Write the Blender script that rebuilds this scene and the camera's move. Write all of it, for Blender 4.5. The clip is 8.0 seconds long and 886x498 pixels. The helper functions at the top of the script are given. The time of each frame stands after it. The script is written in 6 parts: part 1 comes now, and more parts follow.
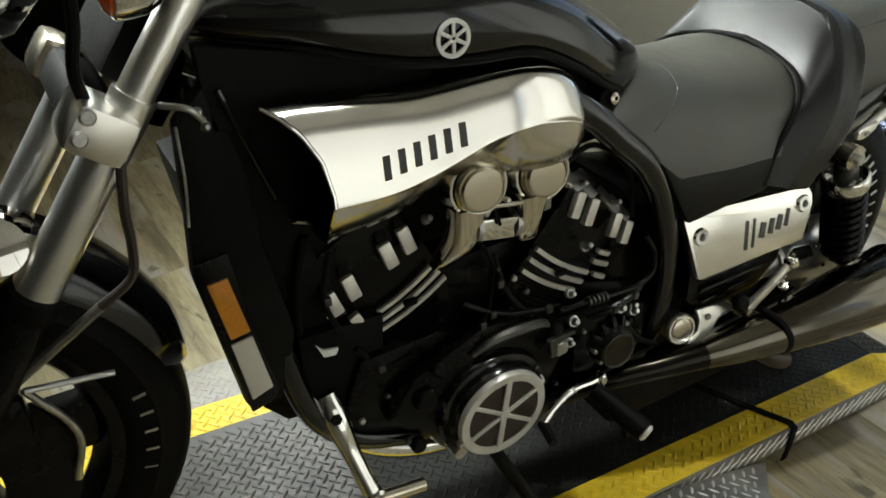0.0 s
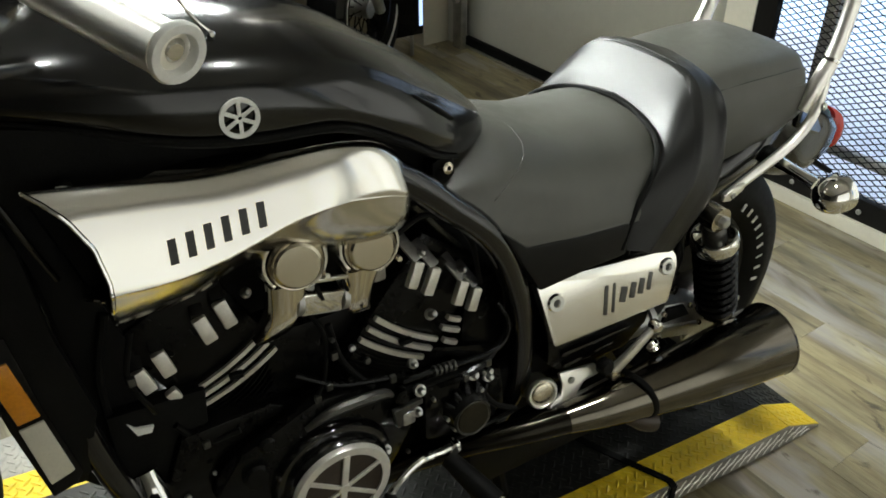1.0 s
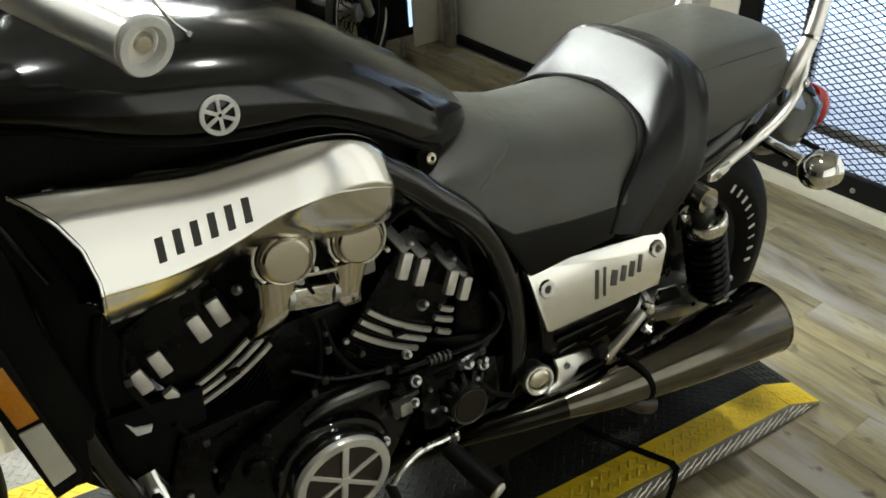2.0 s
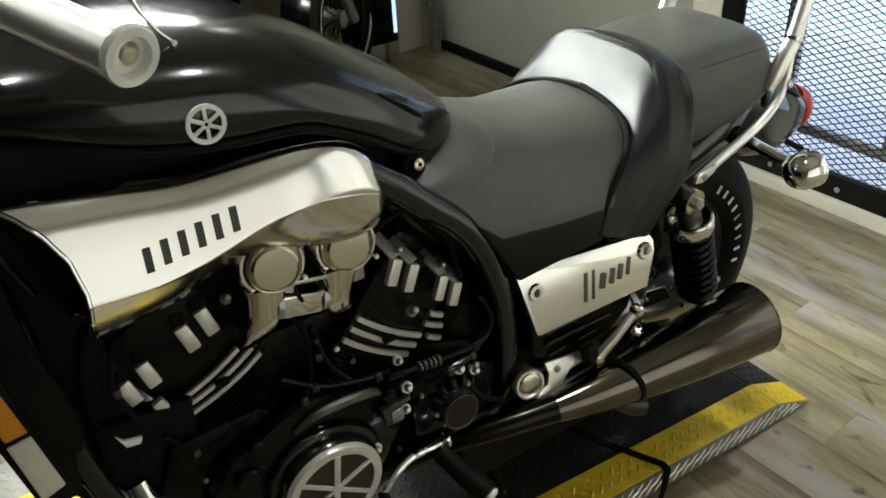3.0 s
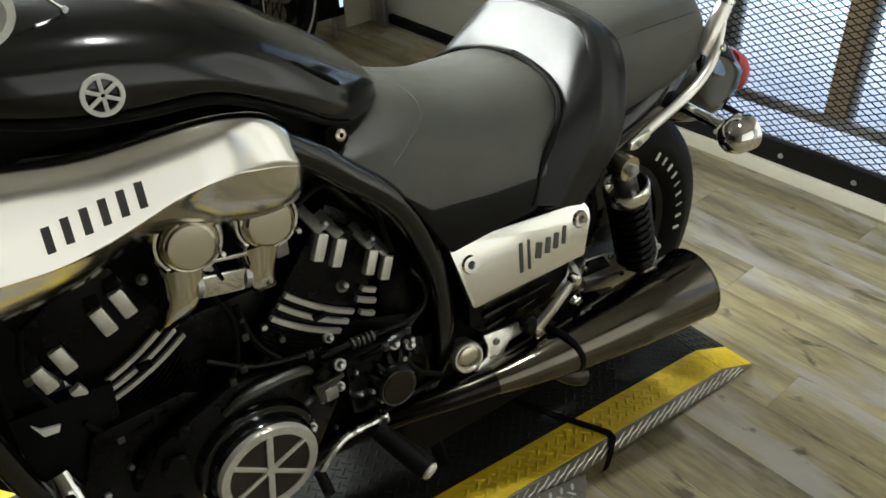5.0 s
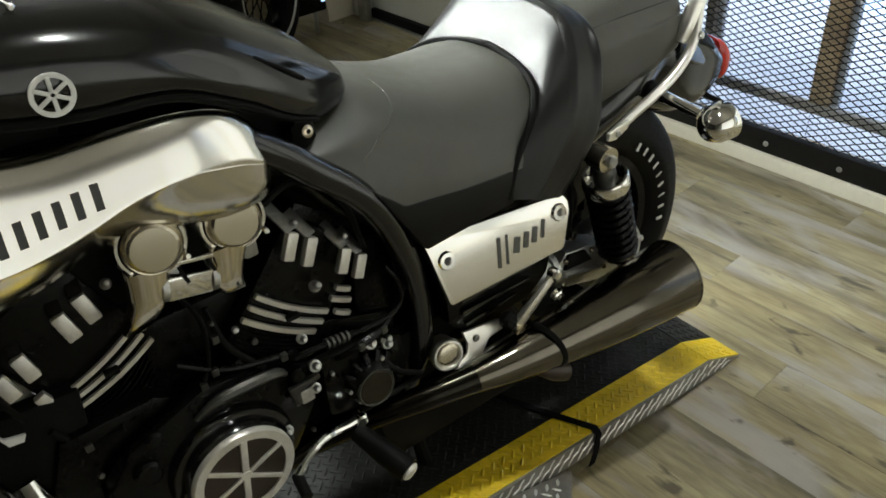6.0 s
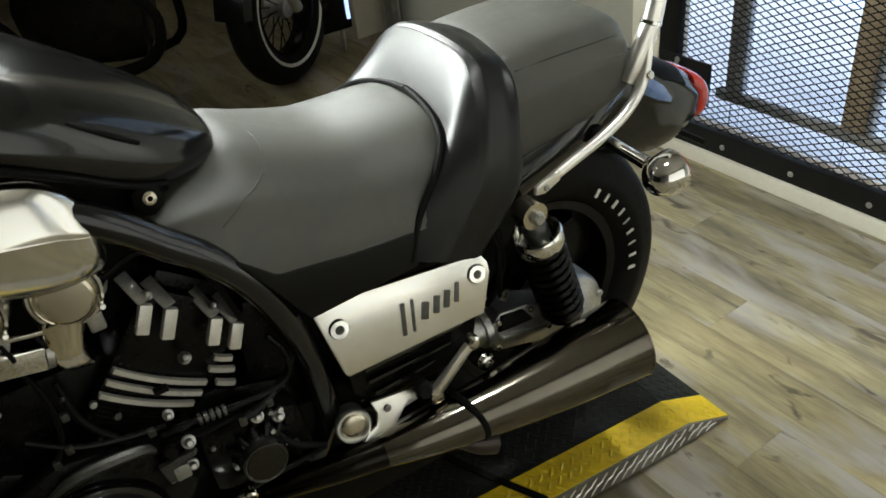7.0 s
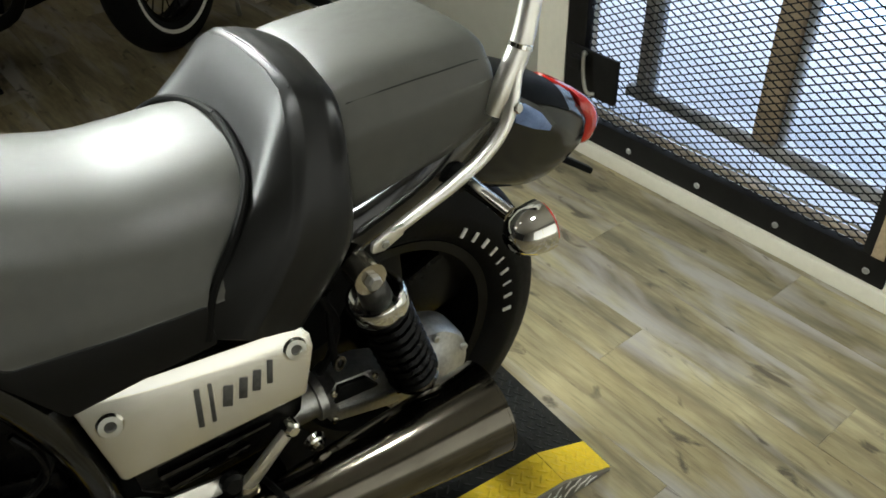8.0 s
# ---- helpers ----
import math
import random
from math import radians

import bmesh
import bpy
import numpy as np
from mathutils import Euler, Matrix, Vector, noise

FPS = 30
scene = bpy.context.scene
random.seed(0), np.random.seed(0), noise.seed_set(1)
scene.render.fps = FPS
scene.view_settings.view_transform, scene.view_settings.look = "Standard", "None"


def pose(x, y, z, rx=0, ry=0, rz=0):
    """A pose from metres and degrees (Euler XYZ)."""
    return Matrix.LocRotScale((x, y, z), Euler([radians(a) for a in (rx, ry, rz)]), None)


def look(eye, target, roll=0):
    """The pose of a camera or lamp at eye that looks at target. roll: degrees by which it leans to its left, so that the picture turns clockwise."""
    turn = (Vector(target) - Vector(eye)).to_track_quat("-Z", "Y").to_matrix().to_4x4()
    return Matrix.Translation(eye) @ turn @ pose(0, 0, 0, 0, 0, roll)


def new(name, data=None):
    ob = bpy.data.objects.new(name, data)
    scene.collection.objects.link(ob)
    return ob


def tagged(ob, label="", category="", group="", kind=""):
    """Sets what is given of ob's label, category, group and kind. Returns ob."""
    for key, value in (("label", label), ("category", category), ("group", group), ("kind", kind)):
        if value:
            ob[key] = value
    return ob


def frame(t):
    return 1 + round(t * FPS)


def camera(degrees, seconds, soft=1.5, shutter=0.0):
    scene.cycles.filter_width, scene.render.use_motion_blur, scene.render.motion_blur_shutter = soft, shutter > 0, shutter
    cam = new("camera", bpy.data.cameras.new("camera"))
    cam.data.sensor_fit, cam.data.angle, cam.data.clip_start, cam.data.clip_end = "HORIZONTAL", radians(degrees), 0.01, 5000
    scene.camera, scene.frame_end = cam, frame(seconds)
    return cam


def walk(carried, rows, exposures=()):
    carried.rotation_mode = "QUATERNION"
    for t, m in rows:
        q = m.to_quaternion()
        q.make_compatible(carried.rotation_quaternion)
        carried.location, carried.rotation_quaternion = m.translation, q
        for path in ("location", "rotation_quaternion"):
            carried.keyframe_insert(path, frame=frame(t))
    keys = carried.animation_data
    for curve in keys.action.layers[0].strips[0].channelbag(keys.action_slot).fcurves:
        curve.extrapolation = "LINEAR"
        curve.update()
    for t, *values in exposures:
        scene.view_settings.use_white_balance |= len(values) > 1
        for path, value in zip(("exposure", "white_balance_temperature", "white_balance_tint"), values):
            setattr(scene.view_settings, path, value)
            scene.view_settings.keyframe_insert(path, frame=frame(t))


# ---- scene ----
cam = camera(57.5, 8.0, soft=1.7)
PATH = [
    (0, (-0.641, -0.943, 1.38), (0.161, 0.504, 0.256), -2.3),
    (0.5, (-0.532, -0.958, 1.419), (0.312, 0.48, 0.315), -1.9),
    (1, (-0.425, -0.968, 1.425), (0.441, 0.452, 0.314), -0.2),
    (1.5, (-0.4, -0.974, 1.42), (0.474, 0.454, 0.326), -1.9),
    (1.7, (-0.409, -0.992, 1.415), (0.445, 0.437, 0.307), -2.8),
    (2.8, (-0.421, -1.002, 1.42), (0.453, 0.432, 0.333), -3.6),
    (3, (-0.417, -0.997, 1.417), (0.47, 0.421, 0.321), -3.3),
    (3.5, (-0.406, -1.012, 1.416), (0.504, 0.383, 0.309), -3.1),
    (4, (-0.401, -1.012, 1.414), (0.503, 0.385, 0.304), -3.4),
    (4.5, (-0.396, -1.001, 1.406), (0.506, 0.388, 0.286), -3.2),
    (4.7, (-0.382, -1.008, 1.396), (0.546, 0.345, 0.253), -2.8),
    (5.8, (-0.351, -1.015, 1.39), (0.603, 0.323, 0.25), -3.8),
    (6, (-0.332, -1.011, 1.381), (0.615, 0.316, 0.223), -4.1),
    (6.5, (-0.176, -1.047, 1.367), (0.64, 0.368, 0.213), -3),
    (7, (-0.024, -1.05, 1.369), (0.76, 0.397, 0.234), -7.2),
    (7.5, (0.133, -0.97, 1.364), (1.021, 0.373, 0.177), -3.8),
    (8, (0.238, -0.906, 1.348), (1.12, 0.397, 0.114), -2.3),
]
walk(cam, [(t, look(eye, target, roll)) for t, eye, target, roll in PATH])

# ---------------- world, large lights, exposure ----------------
scene.view_settings.exposure = 0.0
world = bpy.data.worlds.new("world")
scene.world = world
world.use_nodes = True
wn = world.node_tree.nodes
sky = wn.new("ShaderNodeTexSky")
sky.sky_type, sky.sun_disc = "NISHITA", False
sky.sun_elevation, sky.sun_rotation = radians(50), radians(180)
wn["Background"].inputs[1].default_value = 0.10
world.node_tree.links.new(sky.outputs[0], wn["Background"].inputs[0])

sun = bpy.data.lights.new("sun", "SUN")
sun.energy, sun.angle, sun.color = 3.0, radians(10), (1.0, 0.98, 0.95)
new("sun", sun).matrix_world = look((0, -5, 5.96), (0.3, 0, 0))

# room frame: v runs along the gate wall, u points out through it
WA, WN = Vector((-0.0603, 0.9982, 0)), Vector((0.9982, 0.0603, 0))
W0 = Vector((1.88, 0, 0))


def W(u, v, z):
    return W0 + WN * u + WA * v + Vector((0, 0, z))


ROOM = Matrix(((WN.x, WA.x, 0, W0.x), (WN.y, WA.y, 0, W0.y), (0, 0, 1, 0), (0, 0, 0, 1)))
CEIL = 3.0
V_S, V_N, U_W = -3.4, 7.5, -6.5
V_P = 2.52


def area_lamp(name, m, sx, sy, watts, colour):
    d = bpy.data.lights.new(name, "AREA")
    d.shape, d.size, d.size_y, d.energy, d.color = "RECTANGLE", sx, sy, watts, colour
    ob = new(name, d)
    ob.matrix_world = m
    return ob


# unseen floodlights added: two towards the motorcycle for its sheen, one brightens the door
ADDED_FLOODS = []
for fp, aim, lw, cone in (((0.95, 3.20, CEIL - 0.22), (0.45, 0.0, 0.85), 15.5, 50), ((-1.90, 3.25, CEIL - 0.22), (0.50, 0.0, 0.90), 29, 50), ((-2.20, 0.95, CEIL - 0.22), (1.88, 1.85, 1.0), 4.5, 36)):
    ADDED_FLOODS.append((fp, look(fp, aim)))
    fl_ = area_lamp("added_flood_glow", look(fp, aim) @ Matrix.Translation((0, 0, -0.04)), 1.0, 0.42, lw, (0.94, 1.0, 0.95))
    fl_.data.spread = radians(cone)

# unseen ceiling spotlights, inferred from glints and the lit floor: two over the ramp, two bare ones towards the door
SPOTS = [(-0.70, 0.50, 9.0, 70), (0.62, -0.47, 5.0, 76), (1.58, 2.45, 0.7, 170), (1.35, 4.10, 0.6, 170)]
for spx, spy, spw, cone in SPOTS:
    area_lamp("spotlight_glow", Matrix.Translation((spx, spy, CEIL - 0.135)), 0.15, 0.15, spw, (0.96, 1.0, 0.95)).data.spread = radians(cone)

# ---------------- materials ----------------


def material(name, colour, rough=0.5, metal=0.0, vary=0.15, scale=8.0, bump=0.0, bscale=60.0, coat=0.0, second=None, spec=0.5, rvary=0.1, stretch=(1, 1, 1), random_amt=0.0):
    m = bpy.data.materials.new(name)
    m.use_nodes = True
    t = m.node_tree
    n, l = t.nodes, t.links
    b = n["Principled BSDF"]
    b.inputs["Metallic"].default_value = metal
    b.inputs["Specular IOR Level"].default_value = spec
    b.inputs["Coat Weight"].default_value = coat
    b.inputs["Coat Roughness"].default_value = 0.04
    co = n.new("ShaderNodeTexCoord")
    mp = n.new("ShaderNodeMapping")
    mp.inputs["Scale"].default_value = stretch
    l.new(co.outputs["Object"], mp.inputs[0])
    big, fine = n.new("ShaderNodeTexNoise"), n.new("ShaderNodeTexNoise")
    big.inputs["Scale"].default_value, big.inputs["Detail"].default_value = scale, 3
    fine.inputs["Scale"].default_value, fine.inputs["Detail"].default_value = scale * 9, 4
    l.new(mp.outputs[0], big.inputs["Vector"])
    l.new(mp.outputs[0], fine.inputs["Vector"])
    mix = n.new("ShaderNodeMix")
    mix.data_type = "FLOAT"
    mix.inputs[0].default_value = 0.4
    l.new(big.outputs[0], mix.inputs[2])
    l.new(fine.outputs[0], mix.inputs[3])
    ramp = n.new("ShaderNodeValToRGB")
    c2 = second or tuple(min(1.0, c * (1 + vary)) for c in colour)
    c1 = colour if second else tuple(c * (1 - vary) for c in colour)
    ramp.color_ramp.elements[0].position, ramp.color_ramp.elements[1].position = 0.35, 0.65
    ramp.color_ramp.elements[0].color, ramp.color_ramp.elements[1].color = (*c1, 1), (*c2, 1)
    l.new(mix.outputs[0], ramp.inputs[0])
    out = ramp.outputs[0]
    if random_amt:
        info, hsv, mr = n.new("ShaderNodeObjectInfo"), n.new("ShaderNodeHueSaturation"), n.new("ShaderNodeMapRange")
        mr.inputs[3].default_value, mr.inputs[4].default_value = 1 - random_amt, 1 + random_amt
        l.new(info.outputs["Random"], mr.inputs[0])
        l.new(mr.outputs[0], hsv.inputs["Value"])
        l.new(out, hsv.inputs["Color"])
        out = hsv.outputs[0]
    l.new(out, b.inputs["Base Color"])
    rr = n.new("ShaderNodeMapRange")
    rr.inputs[1].default_value, rr.inputs[2].default_value = 0.3, 0.7
    rr.inputs[3].default_value, rr.inputs[4].default_value = max(0.01, rough * (1 - rvary)), min(1, rough * (1 + rvary))
    l.new(fine.outputs[0], rr.inputs[0])
    l.new(rr.outputs[0], b.inputs["Roughness"])
    if bump:
        bt, bn = n.new("ShaderNodeTexNoise"), n.new("ShaderNodeBump")
        bt.inputs["Scale"].default_value, bt.inputs["Detail"].default_value = bscale, 3
        bn.inputs["Strength"].default_value, bn.inputs["Distance"].default_value = bump, 0.002
        l.new(mp.outputs[0], bt.inputs["Vector"])
        l.new(bt.outputs[0], bn.inputs["Height"])
        l.new(bn.outputs[0], b.inputs["Normal"])
    return m


def glowing(name, colour, strength):
    m = bpy.data.materials.new(name)
    m.use_nodes = True
    b = m.node_tree.nodes["Principled BSDF"]
    b.inputs["Base Color"].default_value = (*colour, 1)
    b.inputs["Emission Color"].default_value = (*colour, 1)
    b.inputs["Emission Strength"].default_value = strength
    return m


def glass_like(name, colour, rough=0.0, transmission=1.0):
    m = bpy.data.materials.new(name)
    m.use_nodes = True
    b = m.node_tree.nodes["Principled BSDF"]
    b.inputs["Base Color"].default_value = (*colour, 1)
    b.inputs["Roughness"].default_value = rough
    b.inputs["Transmission Weight"].default_value = transmission
    b.inputs["IOR"].default_value = 1.45
    return m


M_PAINT = material("gloss_black_paint", (0.0036, 0.0036, 0.0036), 0.16, 0, 0.2, 5, coat=0.25, spec=0.5)
M_BLACK = material("satin_black_enamel", (0.0048, 0.0048, 0.0044), 0.24, 0, 0.4, 14, bump=0.1, bscale=120, spec=0.14)
M_MATT = material("matt_black_plastic", (0.0065, 0.0065, 0.006), 0.5, 0, 0.3, 20, bump=0.15, bscale=300, spec=0.06)
M_CHROME = material("polished_chrome", (0.80, 0.79, 0.75), 0.06, 1, 0.04, 12, rvary=0.5)
M_ALU = material("brushed_aluminium", (0.92, 0.90, 0.84), 0.37, 1, 0.02, 6, rvary=0.06)
M_FORK = material("satin_fork_metal", (0.95, 0.94, 0.90), 0.32, 1, 0.03, 8, rvary=0.08)
M_CAST = material("cast_grey_aluminium", (0.46, 0.46, 0.44), 0.42, 1, 0.25, 18, bump=0.3, bscale=160)
M_SATIN = material("satin_nickel", (0.60, 0.55, 0.44), 0.22, 1, 0.02, 5, rvary=0.04)
M_NICKEL = material("bright_nickel", (0.78, 0.73, 0.62), 0.12, 1, 0.02, 3, rvary=0.02)
M_DKCAST = material("dark_cast_metal", (0.085, 0.084, 0.076), 0.40, 0.8, 0.35, 18, bump=0.3, bscale=160)
M_FIN = material("machined_fin_edge", (0.72, 0.70, 0.64), 0.38, 0.55, 0.12, 30, bump=0.1, bscale=200)
M_VINYL = material("grey_black_seat_vinyl", (0.051, 0.0505, 0.041), 0.46, 0, 0.15, 6, bump=0.12, bscale=700, spec=0.58)
M_VINYL2 = material("black_seat_vinyl", (0.006, 0.006, 0.0055), 0.37, 0, 0.12, 6, bump=0.08, bscale=700, spec=0.34)
M_SKIRT = material("dull_black_vinyl", (0.005, 0.005, 0.0045), 0.46, 0, 0.15, 6, bump=0.08, bscale=700, spec=0.18)
M_PANEL = material("polished_panel_aluminium", (0.92, 0.90, 0.84), 0.22, 1, 0.03, 6, rvary=0.08)
M_SCOOP = material("hand_polished_aluminium", (0.79, 0.772, 0.722), 0.17, 1, 0.02, 3, rvary=0.02)
M_RUBBER = material("tyre_rubber", (0.0045, 0.0045, 0.0045), 0.55, 0, 0.3, 12, bump=0.2, bscale=200, spec=0.10)
M_WHITE = material("raised_white_lettering", (0.74, 0.74, 0.70), 0.55, 0, 0.08, 40)
M_DARKINK = material("dark_grey_ink", (0.03, 0.03, 0.028), 0.45, 0, 0.1, 40)
M_SMOKE = material("smoked_chrome", (0.135, 0.122, 0.098), 0.12, 1, 0.08, 6, rvary=0.05)
M_AMBER = material("amber_reflector", (0.62, 0.23, 0.004), 0.15, 0, 0.15, 30, coat=0.8)
M_ORANGE = material("orange_signal_lens", (0.72, 0.085, 0.008), 0.15, 0, 0.1, 30, coat=0.8)
M_PALE = material("pale_reflector", (0.62, 0.60, 0.50), 0.3, 0, 0.06, 30, coat=0.5)
M_RED = material("red_lens", (0.50, 0.018, 0.01), 0.15, 0, 0.12, 20, coat=0.8)
M_BLUE = material("blue_foil", (0.16, 0.26, 0.52), 0.15, 0.3, 0.25, 30, coat=0.8)
M_CLEAR = glass_like("headlight_glass", (0.9, 0.92, 0.9), 0.03)
M_BROWN = material("bronze_cover_face", (0.035, 0.024, 0.016), 0.35, 0.3, 0.25, 15)
M_GAPFLOOR = material("gap_floor_white", (0.85, 0.85, 0.83), 0.3, 0, 0.05, 20)
# pipe metal darkened to stand for the dark engine mirrored in it
M_PIPE = material("dark_reflection_pipe", (0.020, 0.018, 0.014), 0.20, 1, 0.2, 14)
M_BRONZE = material("aged_bronze_cover", (0.028, 0.024, 0.013), 0.4, 0.7, 0.3, 12)
M_HOSE = material("brown_black_hose", (0.030, 0.022, 0.016), 0.45, 0, 0.2, 30)
M_YELLOW = material("worn_yellow_paint", (0.74, 0.52, 0.014), 0.45, 0, 0.16, 9, bump=0.2, bscale=90)
M_PLATE = material("black_painted_tread_plate", (0.014, 0.0142, 0.0125), 0.55, 0, 0.35, 10, bump=0.25, bscale=120, spec=0.18)
M_LITPLATE = material("lit_grey_tread_plate", (0.026, 0.025, 0.021), 0.38, 0.25, 0.3, 10, bump=0.25, bscale=120, spec=0.4)
M_STEEL = material("bare_tread_plate", (0.36, 0.345, 0.31), 0.5, 0.7, 0.2, 10, bump=0.2, bscale=100)
M_STEELTOP = material("bright_worn_tread", (0.80, 0.79, 0.75), 0.34, 1, 0.1, 20)
M_LIP = material("dull_scuffed_steel", (0.235, 0.22, 0.195), 0.45, 0.75, 0.25, 12, bump=0.2, bscale=100)
M_STRAP = material("black_webbing_strap", (0.004, 0.004, 0.004), 0.8, 0, 0.2, 80, spec=0.08)
M_WALL = material("white_wall_paint", (0.76, 0.76, 0.72), 0.6, 0, 0.04, 2.5, bump=0.1, bscale=220)
M_TRIM = material("ivory_trim_paint", (0.70, 0.66, 0.55), 0.45, 0, 0.05, 6)
M_DOOR = material("grey_beige_door_paint", (0.38, 0.37, 0.31), 0.5, 0, 0.05, 3, bump=0.1, bscale=150)
M_CEIL = material("ceiling_paint", (0.60, 0.585, 0.53), 0.8, 0, 0.06, 3)
M_TAUPE = material("off_white_wall_paint", (0.55, 0.54, 0.50), 0.65, 0, 0.06, 3)
# dark colour stands for the room's unlit end and keeps reflections black
M_DARKWALL = material("unlit_wall_tone", (0.05, 0.048, 0.045), 0.7, 0, 0.1, 3)
M_GATE = material("black_steel_gate_paint", (0.007, 0.0065, 0.006), 0.5, 0, 0.3, 14, bump=0.15, bscale=90, spec=0.15)
M_SASH = material("weathered_grey_sash", (0.34, 0.32, 0.29), 0.6, 0, 0.25, 12, bump=0.2, bscale=80)
M_RUST = material("brown_window_bar", (0.36, 0.27, 0.17), 0.6, 0, 0.3, 12, bump=0.2, bscale=80)
M_OUT = material("pale_outdoor_concrete", (0.66, 0.71, 0.80), 0.6, 0, 0.05, 4)
M_SKYGLOW = glowing("bright_overcast_distance", (0.64, 0.80, 1.0), 1.2)
M_HAZE = glowing("hazy_white_glow", (1.0, 1.0, 0.95), 0.63)
M_TUBE = glowing("lamp_diffuser", (1.0, 0.96, 0.88), 4.0)
M_FLOODLENS = glowing("floodlight_diffuser", (1.0, 0.97, 0.92), 1.5)
M_SCREEN = glowing("blue_white_screen", (0.45, 0.62, 1.0), 1.6)
M_PANE = glass_like("window_glass", (1, 1, 1), 0.0)
M_WOOD = material("grey_oak_laminate", (0.155, 0.124, 0.064), 0.40, 0, 0.2, 1.3, bump=0.10, bscale=12, second=(0.385, 0.338, 0.20), stretch=(1.2, 6, 1), random_amt=0.14, spec=0.5)
M_WOOD_FAR = material("grey_oak_laminate_far", (0.155, 0.124, 0.064), 0.40, 0, 0.2, 1.3, bump=0.10, bscale=12, second=(0.385, 0.338, 0.20), stretch=(6, 1.2, 1), random_amt=0.14, spec=0.5)


def streaky(m, turned=False):
    """Long dark streaks, yellow-brown patches and fine pores over a plank."""
    t = m.node_tree
    n, l = t.nodes, t.links
    b = n["Principled BSDF"]
    base = b.inputs["Base Color"].links[0].from_socket
    co, info, add = n.new("ShaderNodeTexCoord"), n.new("ShaderNodeObjectInfo"), n.new("ShaderNodeVectorMath")
    add.operation = "MULTIPLY_ADD"
    add.inputs[1].default_value = (7.3, 3.1, 5.7)
    l.new(info.outputs["Location"], add.inputs[0])
    l.new(co.outputs["Object"], add.inputs[2])
    src = base
    for scl, sc, lo, hi, col, amt in (((0.9, 11, 1), 1.7, 0.48, 0.66, (0.070, 0.058, 0.042), 0.62), ((0.9, 4, 1), 1.6, 0.50, 0.70, (0.42, 0.34, 0.17), 0.4), ((2.6, 55, 1), 3.0, 0.52, 0.74, (0.07, 0.058, 0.038), 0.40), ((0.9, 3.4, 1), 2.3, 0.52, 0.66, (0.36, 0.335, 0.32), 0.75), ((4.0, 10, 1), 2.2, 0.62, 0.70, (0.055, 0.042, 0.025), 0.8)):
        mp, nz, mr, mx = n.new("ShaderNodeMapping"), n.new("ShaderNodeTexNoise"), n.new("ShaderNodeMapRange"), n.new("ShaderNodeMix")
        mp.inputs["Scale"].default_value = (scl[1], scl[0], 1) if turned else scl
        mp.inputs["Location"].default_value = (sc * 3, amt * 9, sc)
        nz.inputs["Scale"].default_value, nz.inputs["Detail"].default_value, nz.inputs["Distortion"].default_value = sc, 5, 0.6
        mr.inputs[1].default_value, mr.inputs[2].default_value, mr.inputs[4].default_value = lo, hi, amt
        mx.data_type = "RGBA"
        mx.inputs[7].default_value = (*col, 1)
        l.new(add.outputs[0], mp.inputs[0])
        l.new(mp.outputs[0], nz.inputs["Vector"])
        l.new(nz.outputs[0], mr.inputs[0])
        l.new(mr.outputs[0], mx.inputs[0])
        l.new(src, mx.inputs[6])
        src = mx.outputs[2]
    l.new(src, b.inputs["Base Color"])


streaky(M_WOOD)
streaky(M_WOOD_FAR, True)
M_SEAM = material("dark_floor_joint", (0.17, 0.14, 0.085), 0.8, 0, 0.1, 10)

# ---------------- mesh helpers ----------------


def part(name, bm, mat, parent=None, label="", smooth=35, kind=""):
    bmesh.ops.recalc_face_normals(bm, faces=bm.faces)
    me = bpy.data.meshes.new(name)
    bm.to_mesh(me)
    bm.free()
    me.materials.append(mat)
    if smooth:
        me.shade_smooth()
        me.set_sharp_from_angle(angle=radians(smooth))
    ob = new(name, me)
    if parent is not None:
        ob.parent = parent
        if parent.type == "EMPTY":
            ob.matrix_parent_inverse = Matrix.Translation(-parent.location)
    tagged(ob, label, "", "", kind)
    return ob


def thing(name, at, label, category, group="", kind=""):
    ob = new(name)
    ob.empty_display_size = 0.05
    ob.location = at
    return tagged(ob, label, category, group, kind)


def spline(pts, k=6):
    """Points on a smooth curve through pts (tuples of any length)."""
    p = [np.array(q, float) for q in pts]
    p = [2 * p[0] - p[1]] + p + [2 * p[-1] - p[-2]]
    out = []
    for a, b, c, d in zip(p, p[1:], p[2:], p[3:]):
        for i in range(k):
            t = i / k
            out.append(0.5 * (2 * b + (c - a) * t + (2 * a - 5 * b + 4 * c - d) * t * t + (3 * b - a - 3 * c + d) * t ** 3))
    out.append(p[-2])
    return out


def skin(bm, rings, closed=True, cap=True):
    """Faces between rings of equally many points."""
    vs = [[bm.verts.new(tuple(q)) for q in r] for r in rings]
    n = len(rings[0])
    for a, b in zip(vs, vs[1:]):
        for i in range(n if closed else n - 1):
            j = (i + 1) % n
            bm.faces.new((a[i], a[j], b[j], b[i]))
    if cap and closed:
        bm.faces.new(vs[0][::-1])
        bm.faces.new(vs[-1])
    return bm


